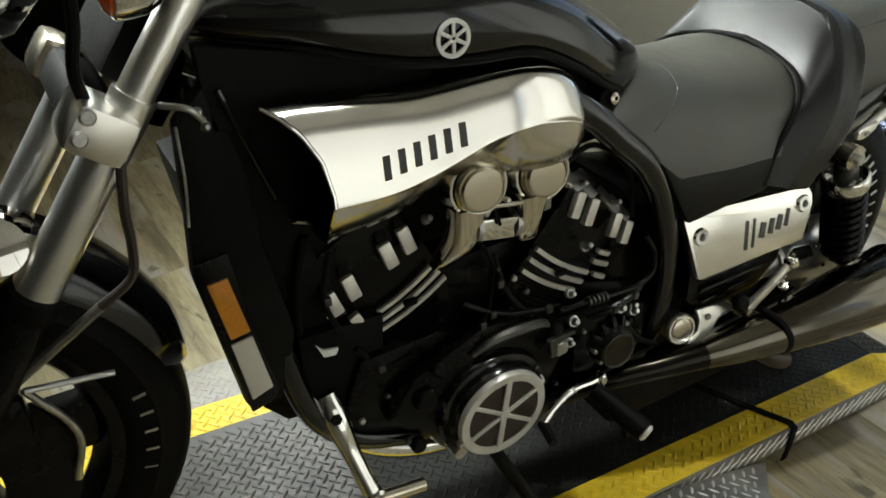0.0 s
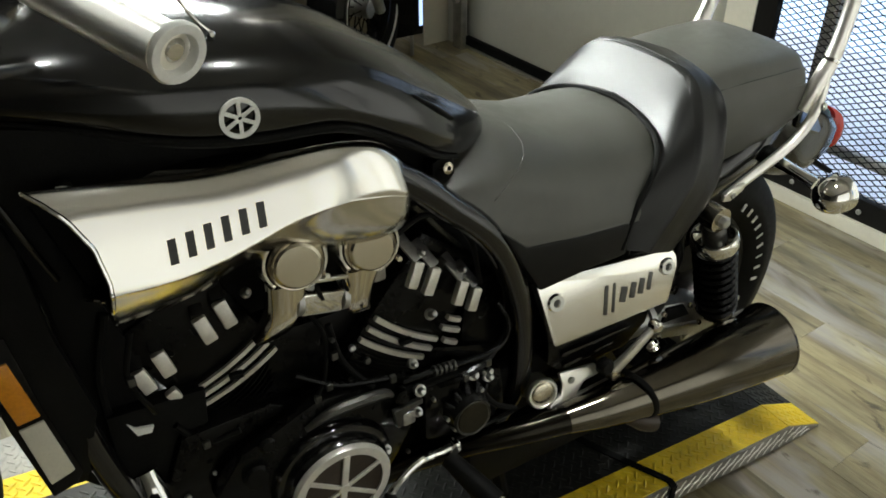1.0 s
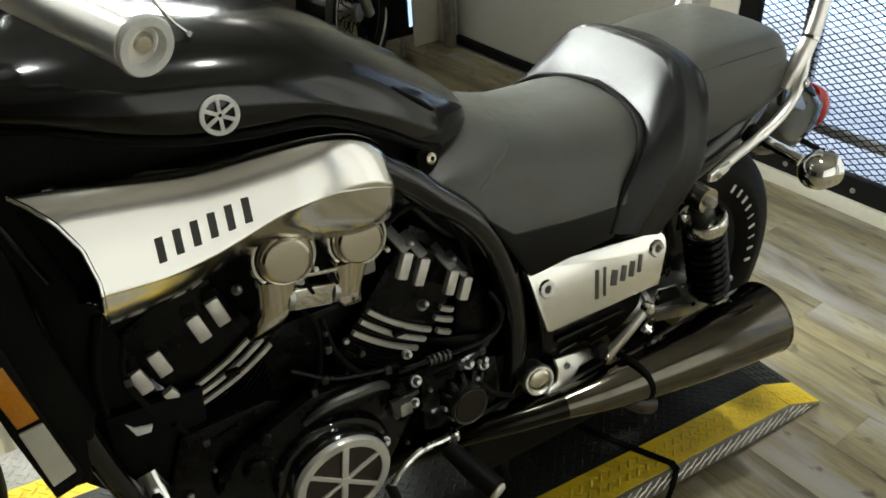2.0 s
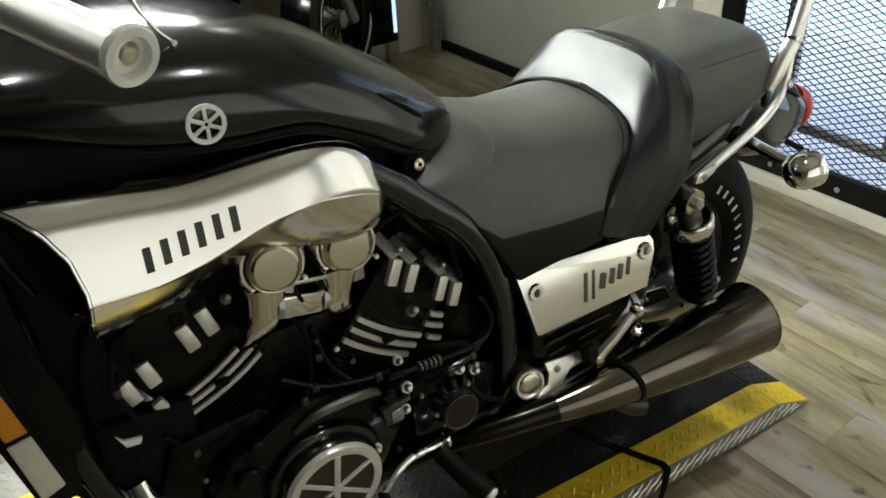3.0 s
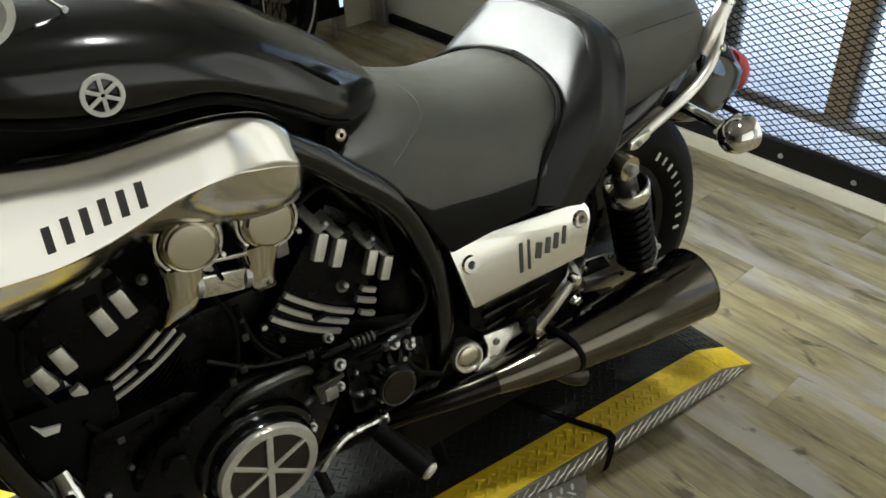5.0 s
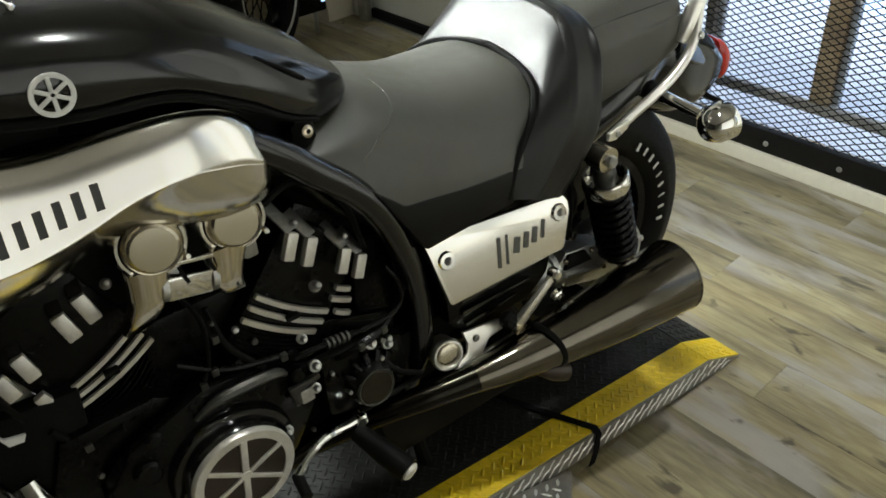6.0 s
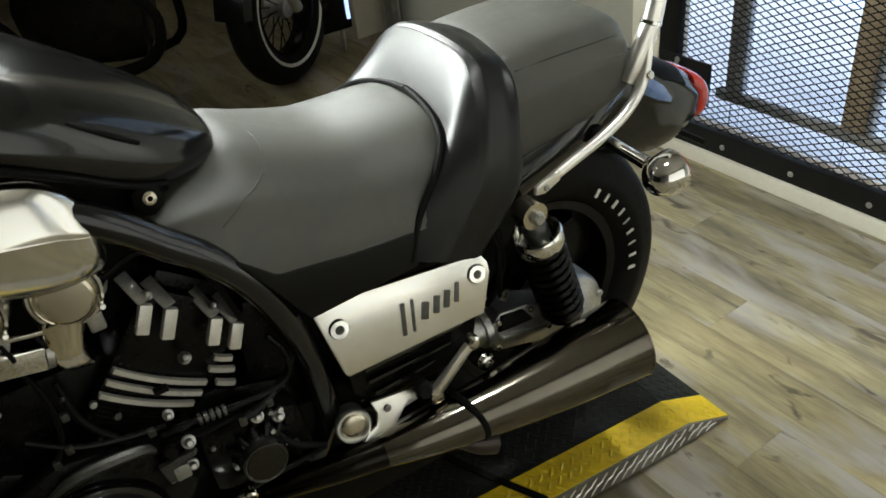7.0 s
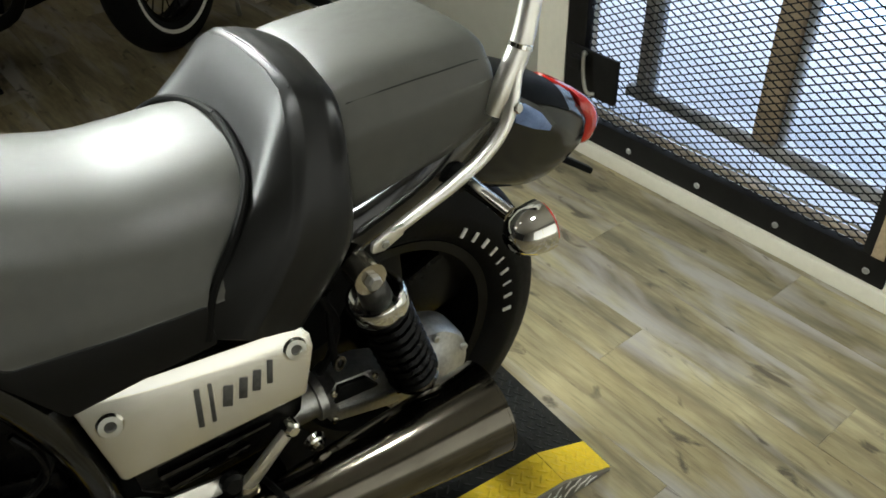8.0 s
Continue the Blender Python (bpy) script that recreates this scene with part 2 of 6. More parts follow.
def tube(pts, r, n=12, k=6, bm=None, cap=True, flat=1.0):
    """A bent tube through pts; r is one radius or one per point."""
    bm = bm or bmesh.new()
    rad = r if isinstance(r, (list, tuple)) else [r] * len(pts)
    path = spline([(*p, q) for p, q in zip(pts, rad)], k) if len(pts) > 2 else [np.array((*p, q)) for p, q in zip(pts, rad)]
    c = [Vector(p[:3]) for p in path]
    rings, up = [], None
    for i, p in enumerate(c):
        d = (c[min(i + 1, len(c) - 1)] - c[max(i - 1, 0)]).normalized()
        if up is None:
            up = d.orthogonal().normalized() if abs(d.y) > 0.9 else d.cross(Vector((0, 1, 0))).normalized()
        up = (up - d * up.dot(d)).normalized()
        side = d.cross(up)
        rr = path[i][3]
        rings.append([p + up * rr * math.cos(2 * math.pi * j / n) + side * rr * flat * math.sin(2 * math.pi * j / n) for j in range(n)])
    return skin(bm, rings, True, cap)


def lathe(profile, at, axis, n=32, bm=None, a0=0.0, a1=2 * math.pi):
    """Turn (radius, along) points round an axis through at."""
    bm = bm or bmesh.new()
    ax = Vector(axis).normalized()
    e1 = ax.orthogonal().normalized()
    e2 = ax.cross(e1)
    at = Vector(at)
    full = a1 - a0 > 6.28
    rings = []
    for i in range(n if full else n + 1):
        a = a0 + (a1 - a0) * i / n
        d = e1 * math.cos(a) + e2 * math.sin(a)
        rings.append([at + d * r + ax * h for r, h in profile])
    if full:
        rings.append(rings[0])
    skin(bm, rings, False, False)
    bmesh.ops.remove_doubles(bm, verts=bm.verts, dist=1e-5)
    return bm


def disc(at, axis, r, h, bevel=0.004, n=28, bm=None):
    b = min(bevel, r * 0.4, h * 0.45)
    return lathe([(0, 0), (r - b, 0), (r, b), (r, h - b), (r - b, h), (0, h)], at, axis, n, bm)


def slab(outline, y0, y1, bevel=0.003, bm=None):
    """A plate with an (x, z) outline between two y."""
    bm = bm or bmesh.new()
    lo = [bm.verts.new((x, y0, z)) for x, z in outline]
    hi = [bm.verts.new((x, y1, z)) for x, z in outline]
    n = len(outline)
    fs = [bm.faces.new(lo[::-1]), bm.faces.new(hi)]
    for i in range(n):
        fs.append(bm.faces.new((lo[i], lo[(i + 1) % n], hi[(i + 1) % n], hi[i])))
    if bevel:
        es = list({e for f in fs for e in f.edges})
        bmesh.ops.recalc_face_normals(bm, faces=fs)
        bmesh.ops.bevel(bm, geom=es, offset=bevel, segments=2, profile=0.6, affect="EDGES")
    return bm


def block(cx, cy, cz, sx, sy, sz, bevel=0.004, m=None, bm=None):
    bm2 = bmesh.new()
    bmesh.ops.create_cube(bm2, size=1)
    bmesh.ops.scale(bm2, vec=(sx, sy, sz), verts=bm2.verts)
    if bevel:
        bmesh.ops.bevel(bm2, geom=list(bm2.edges), offset=bevel, segments=2, profile=0.6, affect="EDGES")
    mt = (m or Matrix.Identity(4)) @ Matrix.Translation((cx, cy, cz))
    bmesh.ops.transform(bm2, matrix=mt, verts=bm2.verts)
    if bm is None:
        return bm2
    me = bpy.data.meshes.new("join")
    bm2.to_mesh(me)
    bm2.free()
    bm.from_mesh(me)
    bpy.data.meshes.remove(me)
    return bm


def bar(p0, p1, w, h, bevel=0.002, bm=None, up=(0, 1, 0)):
    """A straight bar of width w (across) and height h (along up)."""
    p0, p1 = Vector(p0), Vector(p1)
    d = (p1 - p0)
    x = d.normalized()
    z = (Vector(up) - x * x.dot(Vector(up))).normalized()
    y = z.cross(x)
    c = (p0 + p1) / 2
    m = Matrix(((x.x, y.x, z.x, c.x), (x.y, y.y, z.y, c.y), (x.z, y.z, z.z, c.z), (0, 0, 0, 1)))
    return block(0, 0, 0, d.length, w, h, bevel, m, bm)


# ---------------- the room ----------------


def room_part(name, u0, u1, v0, v1, z0, z1, mat, bevel=0.0, parent=None, label="", kind="structure"):
    bm = block((u0 + u1) / 2, (v0 + v1) / 2, (z0 + z1) / 2, u1 - u0, v1 - v0, z1 - z0, bevel, ROOM)
    return part(name, bm, mat, parent, label, 35, kind if parent is None else "")


# opening limits along the gate wall
GATE_S, GATE_N, DOOR_S, DOOR_N = -0.31, 0.755, 0.87, 2.40
GATE_TOP, DOOR_TOP = 2.15, 2.45
room_part("ceiling", U_W, 0.12, V_S, V_N, CEIL, CEIL + 0.1, M_CEIL)
room_part("wall_north", U_W, 0.0, V_N, V_N + 0.12, 0, CEIL, M_DARKWALL)
SWIN_Z0, SWIN_Z1, SWIN_U0, SWIN_U1 = 0.22, 2.45, -2.75, -0.15
EWIN_V0, EWIN_V1 = -3.2, -0.95
room_part("wall_south", U_W, SWIN_U0, V_S - 0.12, V_S, 0, CEIL, M_TAUPE)
room_part("wall_south_pier", SWIN_U1, 0.0, V_S - 0.12, V_S, 0, CEIL, M_TAUPE)
room_part("wall_south_sill", SWIN_U0, SWIN_U1, V_S - 0.12, V_S, 0, SWIN_Z0, M_TAUPE)
room_part("wall_south_lintel", SWIN_U0, SWIN_U1, V_S - 0.12, V_S, SWIN_Z1, CEIL, M_TAUPE)
room_part("wall_west", U_W - 0.12, U_W, V_S, V_N, 0, CEIL, M_DARKWALL)
room_part("wall_east", 0, 0.14, EWIN_V1, GATE_S, 0, CEIL, M_WALL)
room_part("wall_east_corner", 0, 0.14, V_S - 0.12, EWIN_V0, 0, CEIL, M_WALL)
room_part("wall_east_sill", 0, 0.14, EWIN_V0, EWIN_V1, 0, SWIN_Z0, M_WALL)
room_part("wall_east_head", 0, 0.14, EWIN_V0, EWIN_V1, SWIN_Z1, CEIL, M_WALL)
room_part("wall_east_pier", 0, 0.14, GATE_N, DOOR_S, 0, CEIL, M_TRIM)
room_part("wall_east_end", 0, 0.14, DOOR_N, V_P + 0.10, 0, CEIL, M_WALL)
room_part("wall_east_far", 0, 0.14, V_P + 0.10, V_N + 0.12, 0, CEIL, M_DARKWALL)
room_part("wall_pier", -0.155, -0.001, V_P - 0.015, V_P + 0.55, 0, CEIL, M_TRIM, 0.004)
room_part("wall_east_lintel", 0, 0.14, GATE_S, GATE_N, GATE_TOP, CEIL, M_WALL)
room_part("wall_east_lintel", 0, 0.14, DOOR_S, DOOR_N, DOOR_TOP, CEIL, M_WALL)
room_part("trim_threshold", -0.012, 0.14, GATE_S - 0.06, GATE_N, 0, 0.048, M_TRIM, 0.003)
room_part("baseboard", -0.014, 0.0, V_S, GATE_S - 0.062, 0, 0.09, M_TRIM, 0.003)
room_part("trim_jamb", -0.008, 0.0, GATE_S - 0.075, GATE_S - 0.002, 0.05, GATE_TOP, M_TRIM, 0.002)

# garage door
gd = thing("garage_door", W(0.06, 1.63, 0), "closed grey-beige sectional garage door with a black bottom seal", "garage door", kind="structure")
for i in range(4):
    z0 = 0.05 + i * 0.60
    room_part("door_panel", 0.035, 0.08, DOOR_S + 0.004, DOOR_N - 0.004, z0 + 0.004, z0 + 0.596, M_DOOR, 0.006, gd)
room_part("bottom_seal", 0.02, 0.09, DOOR_S + 0.004, DOOR_N - 0.004, 0.004, 0.05, M_MATT, 0.008, gd, "black rubber bottom seal")
room_part("seal_strip", 0.004, 0.02, DOOR_S + 0.004, DOOR_N - 0.004, 0.002, 0.009, M_ALU, 0.002, gd, "thin aluminium threshold strip")
room_part("door_track", -0.035, -0.002, DOOR_N - 0.05, DOOR_N + 0.02, 0.0, 2.4, M_CAST, 0.004, gd, "galvanised steel door track")
for z in (0.25, 0.65, 1.25):
    part("roller", disc(W(-0.06, DOOR_N - 0.02, z), (1, 0, 0), 0.02, 0.025), M_CAST, gd)
room_part("lock_bar", 0.018, 0.034, DOOR_S + 0.5, DOOR_S + 0.53, 0.62, 0.76, M_MATT, 0.004, gd)

# steel mesh gate in its opening
gate = thing("mesh_gate", W(0.02, 0.22, 0.05), "black steel security gate with expanded metal mesh", "gate", kind="structure")
room_part("bottom_rail", 0.0, 0.03, GATE_S + 0.002, GATE_N - 0.002, 0.05, 0.125, M_GATE, 0.003, gate)
room_part("top_rail", 0.0, 0.03, GATE_S + 0.002, GATE_N - 0.002, GATE_TOP - 0.08, GATE_TOP - 0.004, M_GATE, 0.003, gate)
room_part("stile", 0.0, 0.03, GATE_N - 0.075, GATE_N - 0.002, 0.126, GATE_TOP - 0.081, M_GATE, 0.003, gate)
room_part("stile", 0.0, 0.03, GATE_S + 0.002, GATE_S + 0.075, 0.126, GATE_TOP - 0.081, M_GATE, 0.003, gate)
room_part("edge_strip", -0.006, -0.001, GATE_S + 0.02, GATE_S + 0.05, 0.13, GATE_TOP - 0.09, M_RUST, 0.001, gate, "brown rusty edge strip")
for i in range(5):
    part("bolt", disc(W(0.0, GATE_S + 0.05 + 0.245 * i, 0.083), -WN, 0.009, 0.006, 0.002, 12), M_CAST, gate)
bm = bmesh.new()
LW, SW, ST = 0.045, 0.0105, 0.0034
mv0, mv1 = GATE_S + 0.07, GATE_N - 0.07
nseg = int((mv1 - mv0) / (LW / 2))
for row in range(int((GATE_TOP - 0.2) / SW / 1)):
    rings = []
    for s in range(nseg + 1):
        v = mv0 + (mv1 - mv0) * s / nseg
        z = 0.122 + SW * row + (SW / 2 if (s + row) % 2 else -SW / 2) * 0.93
        c = (0.017 + (0.002 if (s + row) % 2 else -0.002), v, z)
        rings.append([ROOM @ Vector((c[0] + a, c[1], c[2] + b)) for a, b in ((-0.0012, -ST / 2), (0.0012, -ST / 2), (0.0012, ST / 2), (-0.0012, ST / 2))])
    skin(bm, rings, True, False)
part("mesh_panel", bm, M_GATE, gate, "black expanded metal diamond mesh", 0)
room_part("hasp_plate", -0.012, -0.002, GATE_N - 0.215, GATE_N - 0.02, 0.205, 0.345, M_GATE, 0.003, gate, "square black latch plate")
part("latch_rod", tube([W(-0.02, GATE_N - 0.10, 0.335), W(-0.03, GATE_N - 0.10, 0.34), W(-0.03, GATE_N - 0.105, 0.27), W(-0.028, GATE_N - 0.12, 0.225), W(-0.016, GATE_N - 0.14, 0.22)], 0.006, 8), M_CAST, gate, "bent zinc latch rod")
part("latch_box", block(-0.027, GATE_N - 0.075, 0.305, 0.03, 0.045, 0.035, 0.005, ROOM), M_GATE, gate)

# window beyond the gate, with the bright outdoors behind it
WU = 0.215
win = thing("window_1", W(WU, 0.2, 0.1), "tall window with brown bars behind the gate", "window", kind="structure")
room_part("bottom_frame", WU - 0.02, WU + 0.02, -0.75, 1.0, 0.0, 0.02, M_RUST, 0.003, win)
room_part("sill", WU - 0.03, WU - 0.001, -0.75, 0.66, 0.134, 0.168, M_SASH, 0.004, win)
for v0, v1 in ((0.588, 0.622), (0.140, 0.208), (-0.32, -0.235), (-0.75, -0.72)):
    room_part("mullion", WU - 0.03, WU + 0.03, v0, v1, 0.171, 2.3, M_RUST if v1 < 0.5 else M_SASH, 0.004, win)
    room_part("glazing_bead", WU - 0.012, WU + 0.012, v0 - 0.022, v0 - 0.001, 0.171, 2.3, M_OUT, 0.003, win, "pale grey glazing bead")
for v0, v1 in ((0.209, 0.587), (-0.234, 0.139), (-0.719, -0.321), (0.623, 1.0)):
    for z0, z1 in ((0.171, 2.3), (0.021, 0.127)):
        p = room_part("pane", WU + 0.008, WU + 0.014, v0, v1, z0, z1, M_PANE, 0, win)
        p.visible_shadow = False
room_part("backdrop", 1.6, 1.62, -2.6, 2.6, -0.3, 3.4, M_SKYGLOW, label="bright pale blue daylight outside")
room_part("ground", 0.14, 1.6, -2.6, 2.6, -0.12, -0.02, M_OUT, label="pale concrete outside the gate")

# wide south shop window, inferred from reflections, and an added one south of the gate
def shop_window(name, label, a0, a1, n, rail, outside):
    """rail(a0, a1, z0, z1) places a frame piece along the opening."""
    w = thing(name, outside[0], label, "window", kind="structure")
    for z0, z1 in ((SWIN_Z0 + 0.001, SWIN_Z0 + 0.05), (SWIN_Z1 - 0.05, SWIN_Z1 - 0.001)):
        rail("window_rail", a0 + 0.001, a1 - 0.001, z0, z1, w)
    for k in range(n + 1):
        c = a0 + 0.03 + (a1 - a0 - 0.06) * k / n
        rail("window_post", c - 0.025, c + 0.025, SWIN_Z0 + 0.051, SWIN_Z1 - 0.051, w)
    room_part("backdrop", *outside[1], SWIN_Z0 - 0.6, SWIN_Z1 + 0.8, M_HAZE, label="hazy white glow behind the unseen shop window")


shop_window("window_2", "unseen wide shop window with white frames and hazy daylight", SWIN_U0, SWIN_U1, 2, lambda nm, a, b, z0, z1, w: room_part(nm, a, b, V_S - 0.08, V_S - 0.03, z0, z1, M_WALL, 0.004, w), (W(-1.45, V_S - 0.06, SWIN_Z0), (SWIN_U0 - 0.6, SWIN_U1 + 0.2, V_S - 0.5, V_S - 0.48)))
# this opening is added to brighten what the seat and panel reflect
shop_window("added_window_3", "unseen added shop window beside the gate with a hazy glow", EWIN_V0, EWIN_V1, 2, lambda nm, a, b, z0, z1, w: room_part(nm, 0.04, 0.09, a, b, z0, z1, M_WALL, 0.004, w), (W(0.06, -2.0, SWIN_Z0), (0.48, 0.5, EWIN_V0 - 0.2, EWIN_V1 + 0.4)))

# fixtures of the added floodlights and of the unseen spotlights
for fp, mf in ADDED_FLOODS:
    fx = thing("floodlight", (fp[0], fp[1], CEIL), "unseen added ceiling floodlight, white, tilted on two short stems", "floodlight", "floodlights")
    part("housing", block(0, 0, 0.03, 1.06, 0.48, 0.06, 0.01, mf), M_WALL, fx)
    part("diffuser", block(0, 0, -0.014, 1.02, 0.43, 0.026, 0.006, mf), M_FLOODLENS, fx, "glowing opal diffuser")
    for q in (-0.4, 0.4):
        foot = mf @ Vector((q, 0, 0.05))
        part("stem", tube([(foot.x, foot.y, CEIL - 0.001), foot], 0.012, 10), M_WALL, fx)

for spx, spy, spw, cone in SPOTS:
    sl = thing("spotlight", (spx, spy, CEIL), "unseen white cylindrical ceiling spotlight pointing straight down", "spotlight", "spotlights")
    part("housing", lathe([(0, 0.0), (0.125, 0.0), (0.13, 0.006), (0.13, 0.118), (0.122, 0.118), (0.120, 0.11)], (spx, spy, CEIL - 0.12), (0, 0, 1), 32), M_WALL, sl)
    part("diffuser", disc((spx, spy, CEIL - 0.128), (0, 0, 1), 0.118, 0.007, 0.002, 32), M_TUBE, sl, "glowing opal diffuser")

# ---------------- ramp platform ----------------
# its top rises towards the front wheel
RS = 0.10
RX0, RX1, RXT = -1.35, 0.93, 1.055
RY0, RY1 = -0.262, 0.345
SLOPE = math.atan(RS)


def ramp_z(x):
    return 0.062 + RS * (0.94 - x)


RAMP = Matrix.Translation((0, 0, ramp_z(0))) @ pose(0, 0, 0, 0, math.degrees(SLOPE), 0)
CS = math.cos(SLOPE)


def tread(bm, x0, x1, y0, y1, pitch, place, ln=0.012, wd=0.0032, ht=0.0016, turn=0.0, swing=45):
    """Raised lozenges in alternating directions."""
    i = 0
    x = x0
    while x < x1:
        j = 0
        y = y0 + (pitch / 2 if i % 2 else 0)
        while y < y1:
            a = turn + (radians(swing) if i % 2 else radians(-swing))
            ca, sa = math.cos(a), math.sin(a)
            ring = []
            for px, py in ((-ln, 0), (-ln * 0.4, -wd), (ln * 0.4, -wd), (ln, 0), (ln * 0.4, wd), (-ln * 0.4, wd)):
                ring.append(bm.verts.new(place((x + px * ca - py * sa, y + px * sa + py * ca, 0))))
            top = []
            for px in (-ln * 0.75, ln * 0.75):
                top.append(bm.verts.new(place((x + px * ca, y + px * sa, ht))))
            a0, a1, a2, a3, a4, a5 = ring
            bm.faces.new((a0, a1, top[0])), bm.faces.new((a1, a2, top[1], top[0])), bm.faces.new((a2, a3, top[1]))
            bm.faces.new((a3, a4, top[1])), bm.faces.new((a4, a5, top[0], top[1])), bm.faces.new((a5, a0, top[0]))
            y += pitch
            j += 1
        x += pitch / 2
        i += 1
    return bm


def on_ramp(p):
    return RAMP @ Vector((p[0] / CS, p[1], p[2]))


YB = 0.078
ramp = thing("ramp_platform", (0, 0, 0), "black tread plate motorcycle ramp with worn yellow edges", "ramp")
# one deck, coloured grey where lit and black in the motorcycle's shadow
RXM = -0.31
for x0, x1, mt, lb in ((RX0, RXM - 0.001, M_LITPLATE, "tread plate in a grey lit tone"), (RXM, RX1, M_PLATE, "black painted tread plate")):
    part("deck", block((x0 + x1) / 2, (RY0 + RY1) / 2, -0.004, x1 - x0, RY1 - RY0 - 2 * YB, 0.008, 0, RAMP), mt, ramp, lb, 0)
    part("deck_tread", tread(bmesh.new(), x0 + 0.015, x1 - 0.01, RY0 + YB + 0.012, RY1 - YB - 0.012, 0.026, on_ramp), mt, ramp, "", 0, "stuff")
for name, y0, y1 in (("near", RY0, RY0 + YB), ("far", RY1 - YB, RY1)):
    bm = block((RX0 + RX1) / 2, (y0 + y1) / 2, -0.004, RX1 - RX0, y1 - y0, 0.0085, 0.0004, RAMP)
    part("edge_band", bm, M_YELLOW, ramp, "worn yellow painted edge", 0)
    bm = tread(bmesh.new(), RX0 + 0.02, RX1 - 0.01, y0 + 0.012, y1 - 0.008, 0.026, lambda p: on_ramp((p[0], p[1], p[2] + 0.0003)), 0.0125, 0.0036, 0.0021)
    part("edge_tread", bm, M_YELLOW, ramp, "", 0, "stuff")
# tail that drops to the floor
zt = ramp_z(RX1)


def on_tail(p):
    f = (p[0] - RX1) / (RXT - RX1)
    return Vector((p[0], p[1], zt * (1 - f) + 0.004 * f + p[2]))


for y0, y1, mt, nm in ((RY0, RY0 + YB, M_YELLOW, "edge_band"), (RY0 + YB, RY1 - YB, M_PLATE, "tail"), (RY1 - YB, RY1, M_YELLOW, "edge_band")):
    bm = bmesh.new()
    skin(bm, [[on_tail((x, y0, 0)), on_tail((x, y1, 0)), on_tail((x, y1, -0.004)), on_tail((x, y0, -0.004))] for x in (RX1 - 0.003, RXT)])
    part(nm, bm, mt, ramp, "", 0)
    part("tail_tread", tread(bmesh.new(), RX1 + 0.012, RXT - 0.01, y0 + 0.012, y1 - 0.008, 0.026, on_tail, 0.0125, 0.0036, 0.0021), mt, ramp, "", 0, "stuff")
# folded steel lips along both sides
LIP = 0.058
for y, s in ((RY0, -1), (RY1, 1)):
    bm = bmesh.new()
    xs = [RX0, RX1, RXT - 0.004]
    rings = []
    for x in xs:
        zz = ramp_z(x) if x <= RX1 else 0.005
        lo = max(0.0, zz - LIP) if x <= RX1 else 0.0
        rings.append([(x, y, zz - 0.002), (x, y + s * 0.005, zz - 0.003), (x, y + s * 0.005, lo), (x, y, lo)])
    skin(bm, rings)
    part("side_lip", bm, M_LIP, ramp, "bare diamond plate side lip", 0)

    def on_lip(p, y=y, s=s):
        return Vector((p[0], y + s * (0.005 + p[2]), ramp_z(p[0]) - 0.003 - p[1]))
    def on_tail_lip(p, y=y, s=s):
        f = (p[0] - RX1) / (RXT - RX1)
        return Vector((p[0], y + s * (0.005 + p[2]), (zt - 0.003) * (1 - f) + 0.003 - p[1] * (1 - 0.8 * f)))
    part("lip_tread", tread(bmesh.new(), RX1 + 0.004, RXT - 0.045, 0.012, 0.040, 0.027, on_tail_lip, 0.013, 0.0026, 0.0018, radians(-40), 12), M_STEELTOP, ramp, "", 0, "stuff")
    part("lip_tread", tread(bmesh.new(), RX0 + 0.02, RX1 - 0.01, 0.013, 0.052, 0.027, on_lip, 0.013, 0.0026, 0.0018, radians(-40), 12), M_STEELTOP, ramp, "", 0, "stuff")
# wedge base under the deck
bm = bmesh.new()
skin(bm, [[(x, RY0 + 0.075, 0), (x, RY1 - 0.075, 0), (x, RY1 - 0.075, max(0.004, ramp_z(x) - 0.012)), (x, RY0 + 0.075, max(0.004, ramp_z(x) - 0.012))] for x in (RX0 + 0.02, RX1 - 0.01)])
part("base", bm, M_BLACK, ramp, "", 0)

# loose steel plate on the floor behind the ramp
pl = thing("floor_plate", (-0.35, 0.53, 0), "bare diamond plate lying on the floor beside the ramp", "plate")
part("plate", block(-0.35, 0.5305, 0.003, 1.70, 0.349, 0.006, 0.001), M_STEEL, pl, "", 0)
part("tread", tread(bmesh.new(), -1.18, 0.48, 0.376, 0.695, 0.030, lambda p: Vector((p[0], p[1], p[2] + 0.006)), 0.012), M_STEEL, pl, "", 0, "stuff")


# steel wedge that leans against the near lip, its end cut at a slant
def wedge_z(x):
    return 0.044 + (ramp_z(0.20) - 0.048) * (0.478 - x) / 0.278 if x > 0.20 else ramp_z(x) - 0.004


wedge = thing("side_ramp", (0.0, -0.38, 0), "bare diamond plate wedge leaning against the ramp side", "ramp")
rings = []
for x, y in ((0.478, -0.272), (0.472, -0.278), (0.24, -0.50), (0.20, -0.50), (-0.60, -0.50)):
    z = wedge_z(x)
    rings.append([(x, -0.270, z), (x, y, z), (x, y, 0.0), (x, -0.270, 0.0)])
part("plate", skin(bmesh.new(), rings), M_LIP, wedge, "", 0)
bm = tread(bmesh.new(), -0.58, 0.46, -0.48, -0.276, 0.030, lambda p: Vector((p[0], p[1], p[2] + wedge_z(p[0]))), 0.012)
bmesh.ops.delete(bm, geom=[v for v in bm.verts if v.co.x - v.co.y > 0.725], context="VERTS")
part("tread", bm, M_STEELTOP, wedge, "", 0, "stuff")

